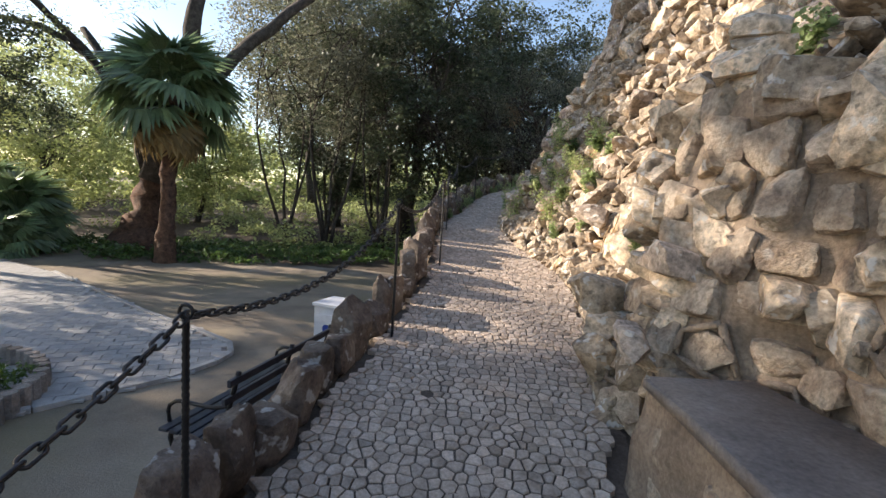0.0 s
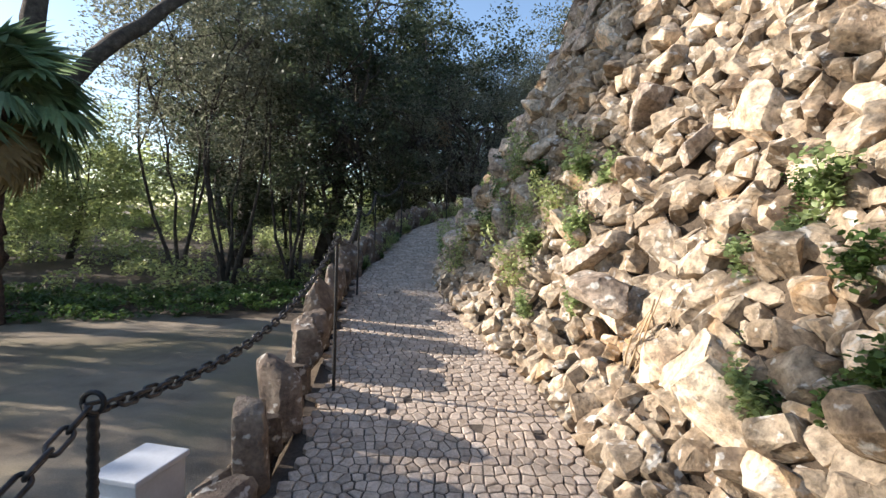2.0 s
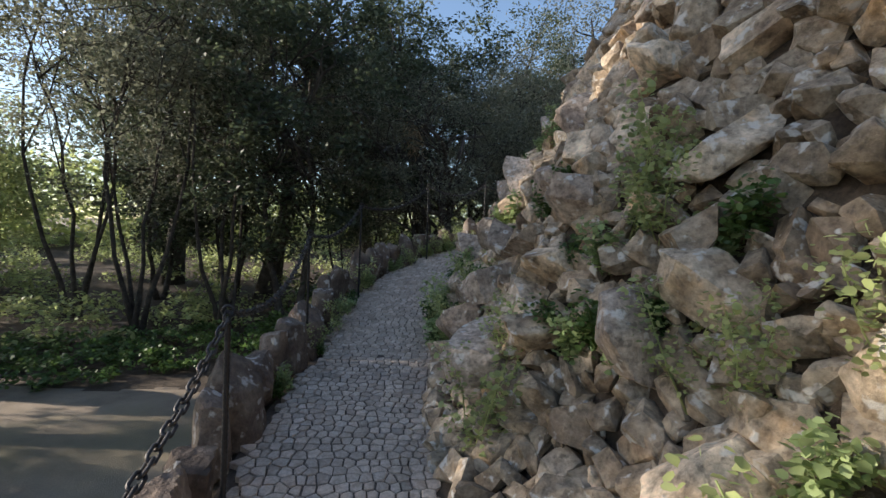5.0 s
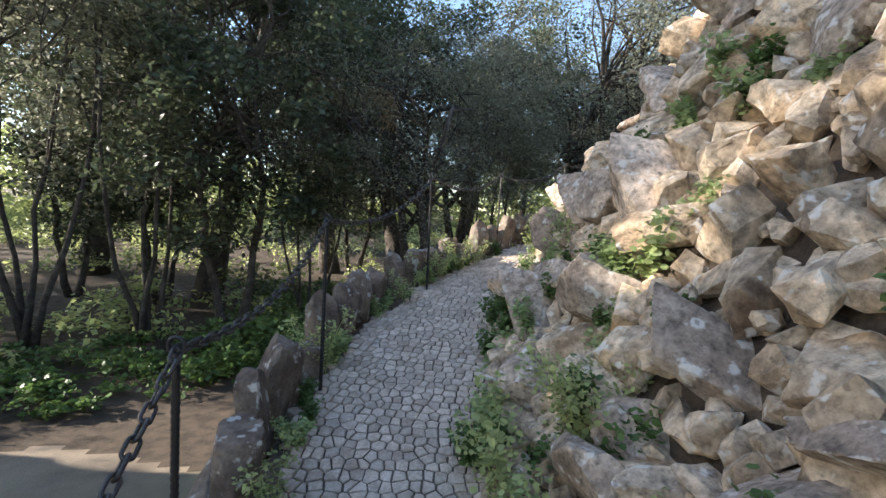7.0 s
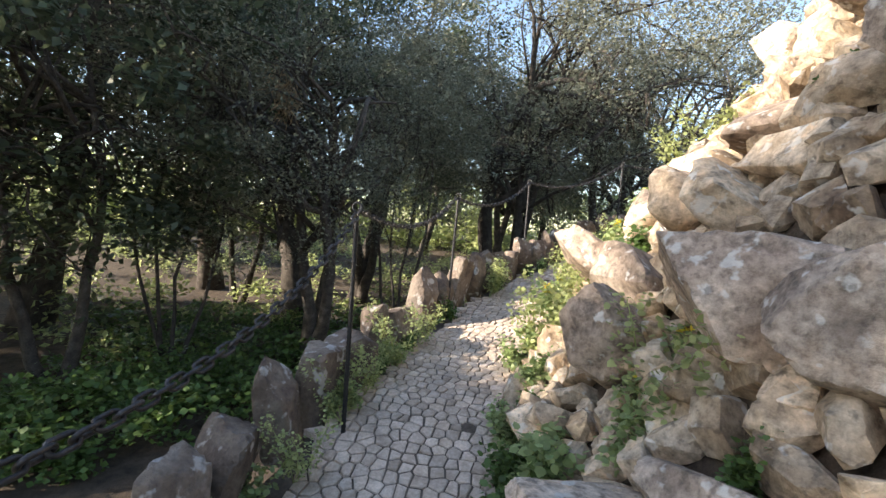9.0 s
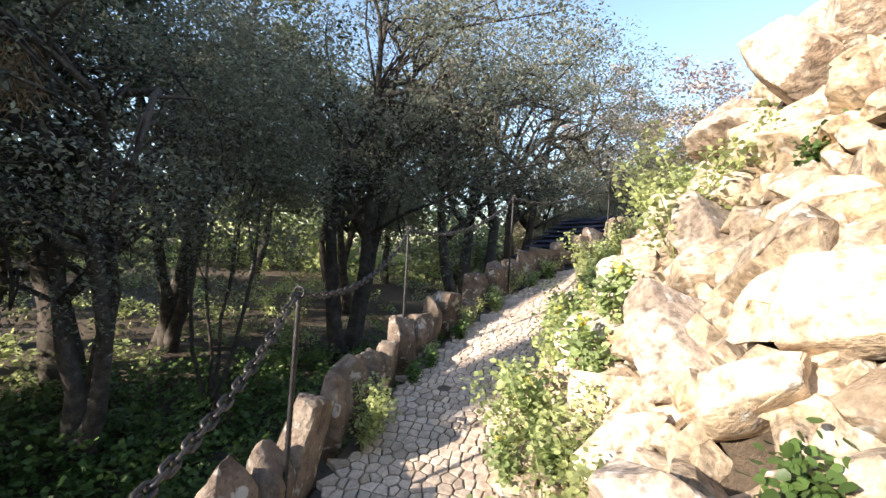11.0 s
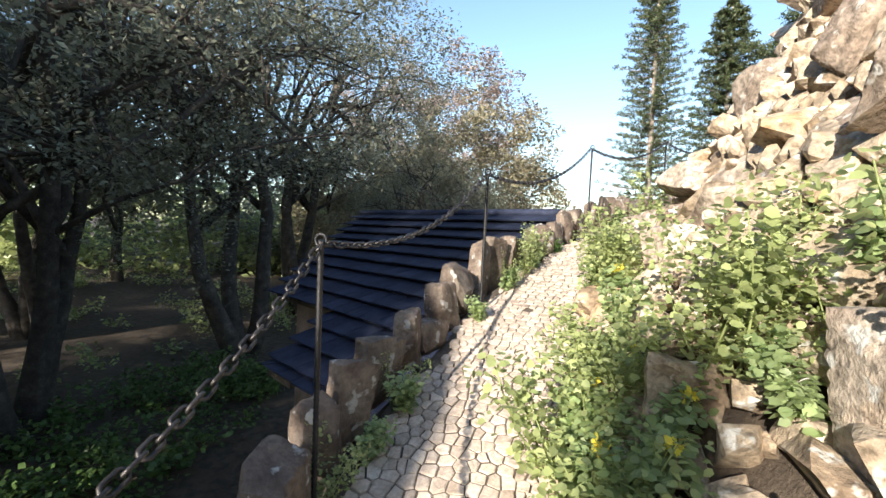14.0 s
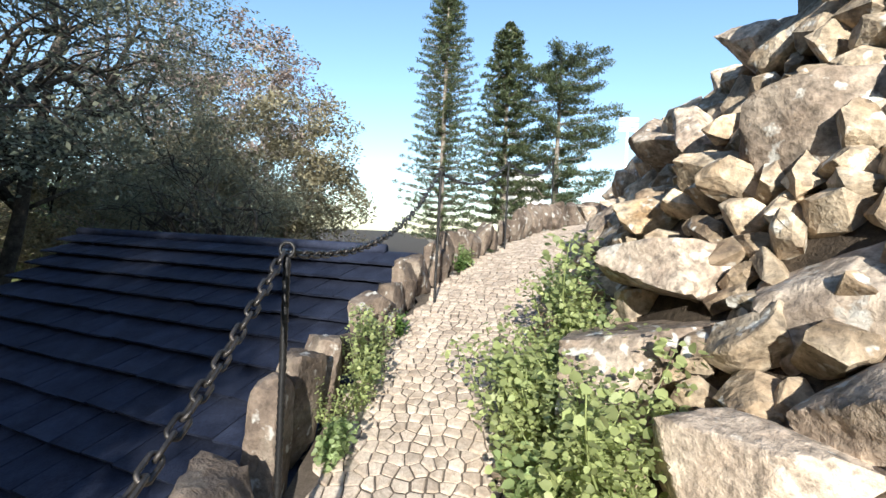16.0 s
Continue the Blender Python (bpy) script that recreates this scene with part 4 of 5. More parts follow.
cells_w = voronoi(pts, 0.85)
# mortar sheet
mv, mf = [], []
us, vsn = np.linspace(0.3, 6.1, 62), np.linspace(-0.2, 1.95, 42)
for u in us:
    for w in vsn:
        p = wall_point(u, w)
        mv.append(p + Vector((0.035 + 0.01 * noise.noise(p * 9), 0.012, 0)))
for i in range(61):
    for k in range(41):
        mf.append((i * 42 + k, i * 42 + k + 1, (i + 1) * 42 + k + 1, (i + 1) * 42 + k))
mesh_object("mortar", mv, mf, M_MORTAR, True, masonry, "brown lime mortar")
for ci, poly in enumerate(cells_w):
    inside = shrink(poly, 0.026)
    if not inside or max(p[1] for p in inside) < 0.0 or max(p[1] for p in inside) > 2.35:
        continue
    c = np.mean(inside, axis=0)
    if min(p[0] for p in poly) < 0.0 or max(p[0] for p in poly) > 5.9:
        continue
    wide_ = max(p[0] for p in inside) - min(p[0] for p in inside)
    high_ = max(p[1] for p in inside) - min(p[1] for p in inside)
    p = wall_point(*c)
    du, dv = wall_point(c[0] + 0.05, c[1]) - p, wall_point(c[0], c[1] + 0.05) - p
    nz = du.cross(dv).normalized()
    if nz.x > 0:
        nz = -nz
    ax = du.normalized()
    turn = Matrix((ax, nz.cross(ax), nz)).transposed().to_4x4()
    ob = new("stone", WALLERS[ci % 10])
    ob.parent = masonry
    ob.matrix_basis = Matrix.Translation(p - nz * 0.02) @ turn @ Matrix.Rotation(gm.uniform(-0.3, 0.3) + (math.pi if ci % 2 else 0), 4, "Z") @ Matrix.Diagonal((wide_ * 1.02, high_ * 1.04, gm.uniform(0.18, 0.28), 1))
    # raised pointing round some of the lower stones
    if c[1] < 0.95 and gm.random() < 0.4:
        ring = shrink(poly, 0.004)
        if ring:
            line = []
            for a, b in zip(ring, ring[1:] + ring[:1]):
                for t in (0.0, 0.33, 0.66):
                    w = (a[0] + (b[0] - a[0]) * t, a[1] + (b[1] - a[1]) * t)
                    p = wall_point(*w)
                    line.append(p + Vector((-0.93, -0.35, 0)) * (0.004 + 0.012 * noise.noise(p * 8)))
            m_ = len(line)
            tv, tf = tube_data(line[:m_], [0.017 + 0.009 * noise.noise(q * 14) for q in line[:m_]], 6)
            mesh_object("pointing", tv, tf, M_MORTAR, True, masonry)

seat = empty("stone_seat", 0.95, 1.3, 0.2, "smooth grey cement bench seat built against the masonry wall", "bench")
seat_line = [(0.66, 2.08), (0.70, 1.7), (0.74, 1.2), (0.78, 0.5), (0.84, -1.5)]
back_line = [(1.16, 2.16), (1.26, 1.7), (1.36, 1.2), (1.42, 0.5), (1.55, -1.5)]
bm = bmesh.new()
top = [bm.verts.new((a - 0.95, b - 1.3, 0.55)) for a, b in seat_line + back_line[::-1]]
f0 = bm.faces.new(top)
ex = bmesh.ops.extrude_face_region(bm, geom=[f0])
for e_ in ex["geom"]:
    if isinstance(e_, bmesh.types.BMVert):
        e_.co.z += 0.055
bmesh.ops.bevel(bm, geom=[e_ for e_ in bm.edges if abs(e_.verts[0].co.z - 0.605) < 1e-4 and abs(e_.verts[1].co.z - 0.605) < 1e-4], offset=0.02, segments=3, affect="EDGES")
bmesh.ops.recalc_face_normals(bm, faces=bm.faces)
part("slab", bm, M_SLAB, seat, "worn grey cement slab", True)
bv, bf = [], []
nU, nV = 44, 12
for i in range(nU):
    t = i / (nU - 1) * 4
    k = min(int(t), 3)
    a, b = seat_line[k], seat_line[k + 1]
    x, y = a[0] + (b[0] - a[0]) * (t - k), a[1] + (b[1] - a[1]) * (t - k)
    for j in range(nV):
        w = j / (nV - 1)
        p = Vector((x - 0.95 + 0.03 - 0.1 * (1 - w), y - 1.3, -0.15 + 0.7 * w))
        p.x += 0.03 * noise.noise(p * 5) + 0.015 * noise.noise(p * 13)
        bv.append(p)
for j in range(nV):
    w = j / (nV - 1)
    bv.append(Vector((1.2 - 0.95, 2.2 - 1.3, -0.15 + 0.7 * w)))
for i in range(nU - 1):
    for j in range(nV - 1):
        bf.append((i * nV + j, i * nV + j + 1, (i + 1) * nV + j + 1, (i + 1) * nV + j))
for j in range(nV - 1):
    bf.append((nU * nV + j, nU * nV + j + 1, j + 1, j))
for k in range(16):
    t = gm.uniform(0.05, 2.6)
    kk_ = min(int(t), 3)
    a, b = seat_line[kk_], seat_line[kk_ + 1]
    ob = new("stone", WALLERS[k % 10])
    ob.parent = seat
    ob.matrix_basis = Matrix.Translation((a[0] + (b[0] - a[0]) * (t - kk_) - 0.95 + 0.02, a[1] + (b[1] - a[1]) * (t - kk_) - 1.3, gm.uniform(0.0, 0.42))) @ Euler((0, radians(-90), gm.uniform(-0.2, 0.2))).to_matrix().to_4x4() @ Matrix.Diagonal((gm.uniform(0.1, 0.16), gm.uniform(0.12, 0.2), 0.12, 1))
mesh_object("riser", bv, bf, M_MORTAR, True, seat, "rendered stone front of the seat")

# rough stones that round off the wall's free end and top
for k in range(104):
    end = k < 40
    u, w = (gm.uniform(-0.05, 0.62), gm.uniform(-0.05, 2.3)) if end else (gm.uniform(0.5, 5.0), gm.uniform(0.85, 2.35))
    p = wall_point(u, w)
    sz = gm.uniform(0.26, 0.46)
    place(ROCKS[k % 22], "stone", masonry, p.x + 0.07, p.y + 0.03, p.z, (sz * 0.95, sz * 0.8, sz * 0.8), (gm.uniform(-0.6, 0.6), gm.uniform(-0.5, 0.5), gm.uniform(0, 6.28)))

# loose blocks at the wall's foot
for (x, y, z, sz, rx, rz, k, col) in [(0.66, 3.12, 0.98, 0.42, 0.2, 0.4, 3, 0), (0.98, 3.05, 1.05, 0.5, -0.3, 1.3, 5, 1), (0.62, 2.86, 0.62, 0.36, 0.9, 2.0, 7, 0),
                                     (0.85, 2.72, 0.6, 0.4, 0.5, 0.7, 2, 1), (0.78, 3.35, 0.72, 0.36, 0.1, 2.7, 9, 0), (1.0, 2.62, 1.25, 0.55, 0.1, 0.2, 4, 1),
                                     (1.25, 2.9, 1.65, 0.6, 0.3, 1.9, 6, 1), (0.7, 2.45, 0.85, 0.34, 0.8, 1.1, 1, 1)]:
    place((ROCKS, BOULDERS)[col][k], "rock", banks[0], x, y, z, sz * 0.82, (rx, 0.2, rz))


# ---- hut roof beside the walk ----
hut = empty("hut", 7.6, 17.2, -0.9, "low hut under a roof of dark slate tiles", "hut")
RA, RD, DN = Vector((9.4, 14.8, 4.35)), Vector((0.431, 0.902, 0)), Vector((-0.902, 0.431, -0.5))


def roof_pt(r, d, up=0.0):
    return RA + RD * r + DN * d + Vector((-0.402, 0.192, 0.895)) * up


def roof_span(d):
    """The first and last place of a course along the ridge at d metres down."""
    hi = 5.4 - 0.69 * d if d < 2.68 else 1.8 - 0.36 * (d - 2.68)
    return -0.9, hi


inv = Matrix.Translation((-7.6, -17.2, 0.9))
COURSE = 0.27
nd = int(3.62 / COURSE) + 1
for i in range(nd):
    d0, d1 = i * COURSE * 1.0, min((i + 1) * COURSE + 0.05, 3.68)
    lo, hi = roof_span(d0 + 0.1)
    r = lo + (0.14 if i % 2 else 0)
    while r < hi:
        w = min(0.3, hi - r)
        mid = roof_pt(r + w / 2, (d0 + d1) / 2)
        k, off = nearest(mid.x, mid.y)
        if w > 0.06 and off[0] < -PATH[k[0], 3] - 0.36:
            j = rng.uniform(-0.004, 0.004, 4)
            t0, t1, th = 0.0, 0.085, 0.022
            qs = [(r + 0.004, d0 - 0.02, t0 + j[0]), (r + w - 0.004, d0 - 0.02, t0 + j[1]), (r + w - 0.004, d1 + rng.uniform(-0.008, 0.008), t1 + j[2]), (r + 0.004, d1 + rng.uniform(-0.008, 0.008), t1 + j[3])]
            vs = [inv @ roof_pt(a, b, c) for a, b, c in qs] + [inv @ roof_pt(a, b, c - th) for a, b, c in qs]
            mesh_object("roof_tile", vs, [(0, 1, 2, 3), (7, 6, 5, 4), (0, 4, 5, 1), (1, 5, 6, 2), (2, 6, 7, 3), (3, 7, 4, 0)], M_SLATE, False, hut)
        r += 0.3
deck = [(-0.2, 0.0), (5.4, 0.0), (3.56, 2.66), (1.8, 2.66), (1.45, 3.64), (0.9, 3.64), (0.2, 2.0)]
bm = bmesh.new()
fv = bm.faces.new([bm.verts.new(inv @ roof_pt(a, b, -0.02)) for a, b in deck])
ex = bmesh.ops.extrude_face_region(bm, geom=[fv])
for e_ in ex["geom"]:
    if isinstance(e_, bmesh.types.BMVert):
        e_.co.z -= 0.07
bmesh.ops.recalc_face_normals(bm, faces=bm.faces)
part("roof_deck", bm, M_BARK, hut, "dark timber roof deck")
rp = [inv @ roof_pt(t, 0.0, 0.035) for t in np.linspace(0.3, 5.4, 9)]
v, f = tube_data(rp, [0.055] * 9, 8)
mesh_object("ridge_cap", v, f, M_SLATE, True, hut)
# far slope and walls
bm = bmesh.new()
q = [inv @ roof_pt(0.3, 0), inv @ roof_pt(5.4, 0), inv @ (roof_pt(5.4, 0) + Vector((2.4, -1.15, -1.3))), inv @ (roof_pt(0.9, 0) + Vector((2.4, -1.15, -1.3)))]
bm.faces.new([bm.verts.new(p) for p in q])
part("far_slope", bm, M_SLATE, hut)
wl = [roof_pt(1.6, 2.4, -0.1), roof_pt(3.5, 2.4, -0.1), roof_pt(5.1, 0.15, -0.1), roof_pt(5.3, 0.1, -0.1) + Vector((1.9, -0.9, -1.0)), roof_pt(1.4, 0.1, -0.1) + Vector((1.9, -0.9, -1.0))]
bm = bmesh.new()
lo = [bm.verts.new(inv @ Vector((p.x, p.y, -0.95))) for p in wl]
hi = [bm.verts.new(inv @ p) for p in wl]
for i in range(5):
    bm.faces.new([lo[i], lo[(i + 1) % 5], hi[(i + 1) % 5], hi[i]])
part("wall", bm, M_HUT, hut, "brown rendered wall")


# ---- yard: pavers, bench, cabinet, planter ----
yard = empty("paved_yard", -5, 6, -0.94, "grey brick-paved path across the earth yard with a kerb", "pavement", kind="structure")
YARD = [(-4.0, 6.5), (-5.0, 7.15), (-6.7, 7.95), (-11.5, 10.6), (-16.0, 12.2), (-18.0, 9.0), (-12.0, 3.0), (-5.6, 3.2), (-4.7, 4.15), (-4.05, 5.2), (-3.9, 5.9)]


def in_poly(x, y, poly):
    c = False
    for (x0, y0), (x1, y1) in zip(poly, poly[1:] + poly[:1]):
        if (y0 > y) != (y1 > y) and x < (x1 - x0) * (y - y0) / (y1 - y0) + x0:
            c = not c
    return c


bm = bmesh.new()
bm.faces.new([bm.verts.new((a + 5, b - 6, 0.012)) for a, b in YARD])
part("paving_bed", bm, M_SLAB, yard, "sandy joints")
paver_v, paver_f = [], []
pav_parts = []
ca, sa = math.cos(radians(32)), math.sin(radians(32))
BW, BL = 0.2, 0.3
for i in range(-70, 70):
    for j in range(-60, 60):
        u, w = i * BL + (BL / 2 if j % 2 else 0), j * BW
        x, y = -8 + u * ca - w * sa, 7 + u * sa + w * ca
        if not (-16 < x < -3.5 and 2.5 < y < 12.5) or not in_poly(x, y, YARD):
            continue
        du, dw = BL / 2 - 0.006, BW / 2 - 0.006
        cor = [(-du, -dw), (du, -dw), (du, dw), (-du, dw)]
        h = 0.028 + rng.uniform(-0.003, 0.003)
        vs = [(x + 5 + a * ca - b * sa, y - 6 + a * sa + b * ca, 0.0) for a, b in cor] + [(x + 5 + (a * ca - b * sa), y - 6 + (a * sa + b * ca), h) for a, b in cor]
        fs = [(0, 1, 5, 4), (1, 2, 6, 5), (2, 3, 7, 6), (3, 0, 4, 7), (4, 5, 6, 7)]
        if len(pav_parts) < 280 and x > -6.6:
            pav_parts.append((vs, fs))
        else:
            o = len(paver_v)
            paver_v += vs
            paver_f += [tuple(k + o for k in f) for f in fs]
tagged(mesh_object("pavers", paver_v, paver_f, M_PAVER, False, yard), kind="stuff")
kerb = [(-11.5, 10.6), (-6.7, 7.95), (-5.0, 7.15), (-4.15, 6.7), (-3.88, 6.3), (-3.86, 5.9), (-4.05, 5.2), (-4.75, 4.1), (-5.6, 3.1)]
for (a, b), (c, d) in zip(kerb, kerb[1:]):
    ln = math.hypot(c - a, d - b)
    nk = max(1, int(ln / 0.5))
    for i in range(nk):
        t0, t1 = (i + 0.01) / nk, (i + 0.99) / nk
        x0, y0, x1, y1 = a + (c - a) * t0, b + (d - b) * t0, a + (c - a) * t1, b + (d - b) * t1
        bm = box_bm(math.hypot(x1 - x0, y1 - y0), 0.09, 0.1, (0, 0, 0), 0.008)
        ob = part("kerb_stone", bm, M_PAVER, yard)
        ob.matrix_basis = pose((x0 + x1) / 2 + 5, (y0 + y1) / 2 - 6, 0.0, 0, 0, math.degrees(math.atan2(y1 - y0, x1 - x0)))

bench = empty("bench", -2.05, 3.9, -0.95, "park bench with dark grey slats and black iron legs", "bench")
ang_b = math.degrees(math.atan2(5.05 - 2.75, -1.95 + 2.2))
bench.matrix_world = pose(-2.08, 4.17, -0.95, 0, 0, ang_b)
for k in range(5):
    bm = box_bm(1.8, 0.085, 0.03, (0, 0.06 + 0.1 * k, 0.44 + 0.004 * k), 0.007)
    part("seat_slat", bm, M_BENCH, bench)
for k in range(3):
    bm = box_bm(1.8, 0.035, 0.06, (0, -0.06 - 0.05 * k, 0.62 + 0.16 * k), 0.007)
    part("back_slat", bm, M_BENCH, bench)
for u in (-0.78, 0, 0.78):
    pts = [(u, 0.5, 0.0), (u, 0.46, 0.22), (u, 0.48, 0.42), (u, 0.04, 0.41), (u, -0.02, 0.5), (u, -0.16, 1.0)]
    v, f = tube_data(resample(pts, 0.04), [0.022] * len(resample(pts, 0.04)), 7)
    mesh_object("leg", v, f, M_IRON, True, bench)
    pts = [(u, -0.12, 0.0), (u, -0.06, 0.2), (u, 0.03, 0.42)]
    v, f = tube_data(resample(pts, 0.04), [0.02] * len(resample(pts, 0.04)), 7)
    mesh_object("leg", v, f, M_IRON, True, bench)
    if u:
        pts = [(u, 0.48, 0.42), (u, 0.52, 0.56), (u, 0.44, 0.66), (u, 0.1, 0.66), (u, -0.07, 0.7)]
        v, f = tube_data(resample(pts, 0.04), [0.018] * len(resample(pts, 0.04)), 7)
        mesh_object("armrest", v, f, M_IRON, True, bench)

cabinet = empty("cabinet", -1.98, 5.4, -0.95, "pale grey metal utility cabinet standing beside the bench", "cabinet")
cabinet.matrix_world = pose(-1.98, 5.45, -0.95, 0, 0, -12)
part("body", box_bm(0.32, 0.42, 1.12, (0, 0, 0.56), 0.006), M_WHITE, cabinet)
part("lid", box_bm(0.36, 0.46, 0.04, (0, 0, 1.14), 0.008), M_WHITE, cabinet)
part("door", box_bm(0.25, 0.012, 0.9, (0, -0.214, 0.58), 0.004), M_WHITE, cabinet)
bm = bmesh.new()
bmesh.ops.create_cone(bm, cap_ends=True, segments=18, radius1=0.05, radius2=0.05, depth=0.012, matrix=Matrix.Translation((0.02, -0.224, 0.86)) @ Matrix.Rotation(radians(90), 4, "X"))
part("badge", bm, M_BLUE, cabinet, "round blue plate")

planter = empty("planter", -6.3, 3.6, -0.95, "round flower bed edged with upright brown timber stakes", "planter")
for i in range(52):
    a = 2 * math.pi * i / 52
    v, f = tube_data([(1.5 * math.cos(a), 1.5 * math.sin(a), -0.05), (1.5 * math.cos(a), 1.5 * math.sin(a), 0.12), (1.5 * math.cos(a), 1.5 * math.sin(a), 0.25 + rng.uniform(-0.012, 0.012))], [0.085, 0.088, 0.08], 8)
    mesh_object("stake", v, f, M_BARK_PALE, False, planter)
v, f = leaf_cloud(np.stack([rng.uniform(-1, 1, 140), rng.uniform(-1, 1, 140), np.full(140, 0.2)], 1), (0.25, 0.25, 0.1), 40, 0.07, rng, 0.6, 0.4)
leaf_object("grass", v, f, M_GREEN, planter, "short green grass")


# ---- palms ----
def fan(seed, length, blades, material_):
    """A fan frond: stalk and pleated blades, from the origin along +x."""
    r = random.Random(seed)
    vs, fs = [], []
    st = length * 0.45
    v, f = tube_data([(0, 0, 0), (st * 0.5, 0, 0.05), (st, 0, 0.03)], [0.022, 0.016, 0.012], 5)
    for k in range(blades):
        a = radians(-118 + 236 * k / (blades - 1))
        ln = length * 0.62 * (1 - 0.25 * abs(a) / 2.1) * r.uniform(0.9, 1.05)
        d = Vector((math.cos(a), math.sin(a), 0))
        n_ = Vector((-math.sin(a), math.cos(a), 0))
        o = len(v)
        base = Vector((st, 0, 0.03))
        wid = 0.05 * length
        droop = r.uniform(0.16, 0.36) * length
        mid = base + d * ln * 0.55 + Vector((0, 0, 0.03))
        tip = base + d * ln * 0.97 + Vector((0, 0, -droop))
        v += [tuple(base), tuple(mid + n_ * wid - Vector((0, 0, 0.02))), tuple(mid + Vector((0, 0, 0.015))), tuple(mid - n_ * wid - Vector((0, 0, 0.02))), tuple(tip)]
        f += [(o, o + 1, o + 2), (o, o + 2, o + 3), (o + 1, o + 4, o + 2), (o + 2, o + 4, o + 3)]
    me = bpy.data.meshes.new("frond")
    me.from_pydata(v, [], f)
    me.materials.append(material_)
    return me


def fan_palm(x, y, z, trunk_h, frond_len, n_green, n_dry, seed, label, trunk_r=0.2, name="fan_palm"):
    r = random.Random(seed)
    e = empty(name, x, y, z, label, "palm tree")
    if trunk_h > 0.3:
        pts, rad = [], []
        for i in range(40):
            t = i / 39
            pts.append((0.18 * t * t, 0.05 * math.sin(3 * t), -0.1 + (trunk_h + 0.1) * t))
            rad.append(trunk_r * (1.25 - 0.45 * min(t * 3, 1) + 0.25 * max(0, t - 0.6)) * (1.0 + 0.09 * (i % 2)))
        v, f = tube_data(pts, rad, 12, 0.35)
        mesh_object("trunk", v, f, M_BARK_RED, True, e, "fibrous red-brown trunk")
    green = [fan(seed + i, frond_len, 34, M_PALM) for i in range(4)]
    dry = [fan(seed + 20 + i, frond_len * 0.9, 26, M_PALMDRY) for i in range(2)]
    for i in range(n_green + n_dry):
        if i < n_green:
            lift = radians(78 - 105 * (i / n_green) + r.uniform(-8, 8))
            me = r.choice(green)
        else:
            lift = radians(r.uniform(-72, -48))
            me = r.choice(dry)
        ob = new("frond", me)
        ob.parent = e
        ob.matrix_basis = Matrix.Translation((0.18 * (trunk_h > 0.3), 0, trunk_h + r.uniform(-0.25, 0.05) * (trunk_h > 0.3))) @ Matrix.Rotation(i * 2.4 + r.uniform(-0.3, 0.3), 4, "Z") @ Matrix.Rotation(-lift, 4, "Y") @ Matrix.Rotation(r.uniform(-0.35, 0.35), 4, "X")
    return e


fan_palm(-10.6, 13.5, -0.95, 5.2, 2.25, 26, 9, 3, "fan palm with a shaggy red-brown trunk and drooping fronds", 0.26)
fan_palm(-17.0, 14.2, -0.95, 0.9, 2.0, 26, 0, 41, "low bushy fan palm beside the earth yard", 0.2, "dwarf_palm")
fan_palm(-15.3, 12.6, -0.95, 0.2, 1.4, 22, 0, 43, "low bushy fan palm beside the earth yard", 0.2, "dwarf_palm")
fan_palm(-20.0, 15.5, -0.95, 1.4, 2.1, 26, 2, 44, "low bushy fan palm beside the earth yard", 0.2, "dwarf_palm")
# old hollow trunk behind the palm, with tall limbs above
old = empty("old_tree", -12.9, 15.0, -0.95, "huge old pine with a twisted hollow dark trunk", "tree")
r_ = random.Random(8)
for a, b, ra, nm in [((0, 0, -0.2), (0.5, 0.3, 3.4), 0.75, "trunk"), ((0.4, 0.2, 2.6), (1.6, 1.0, 10.5), 0.42, "limb"), ((0.5, 0.3, 2.8), (5.6, 2.4, 10.0), 0.32, "limb"),
                     ((0.3, 0.2, 3.0), (-3.0, 1.0, 8.0), 0.26, "limb"), ((-1.6, 0.6, 6.0), (-6.5, 0.2, 8.3), 0.16, "limb"), ((-2.2, 0.6, 6.8), (-4.0, -2.5, 9.5), 0.13, "limb")]:
    pts = limb_path(a, b, r_, 0.5, 12)
    v, f = tube_data(pts, [ra * (1.6 - 0.6 * min(1, i / 3) if nm == "trunk" else 1) * (1 - 0.05 * i) for i in range(12)], 11, 0.7 if nm == "trunk" else 0.3)
    mesh_object(nm, v, f, M_BARK_RED if nm == "trunk" else M_BARK, True, old)
cen = [(r_.uniform(-8, 3), r_.uniform(-3, 0.6), r_.uniform(8.0, 11.5)) for _ in range(50)] + [(r_.uniform(5, 10), r_.uniform(2, 5), r_.uniform(8.5, 11)) for _ in range(40)]
v, f = leaf_cloud(cen, (0.8, 0.8, 0.35), 130, 0.16, np.random.default_rng(12), 0.6, 0.12)
leaf_object("needles", v, f, M_CONIFER, old, "dark pine needles")


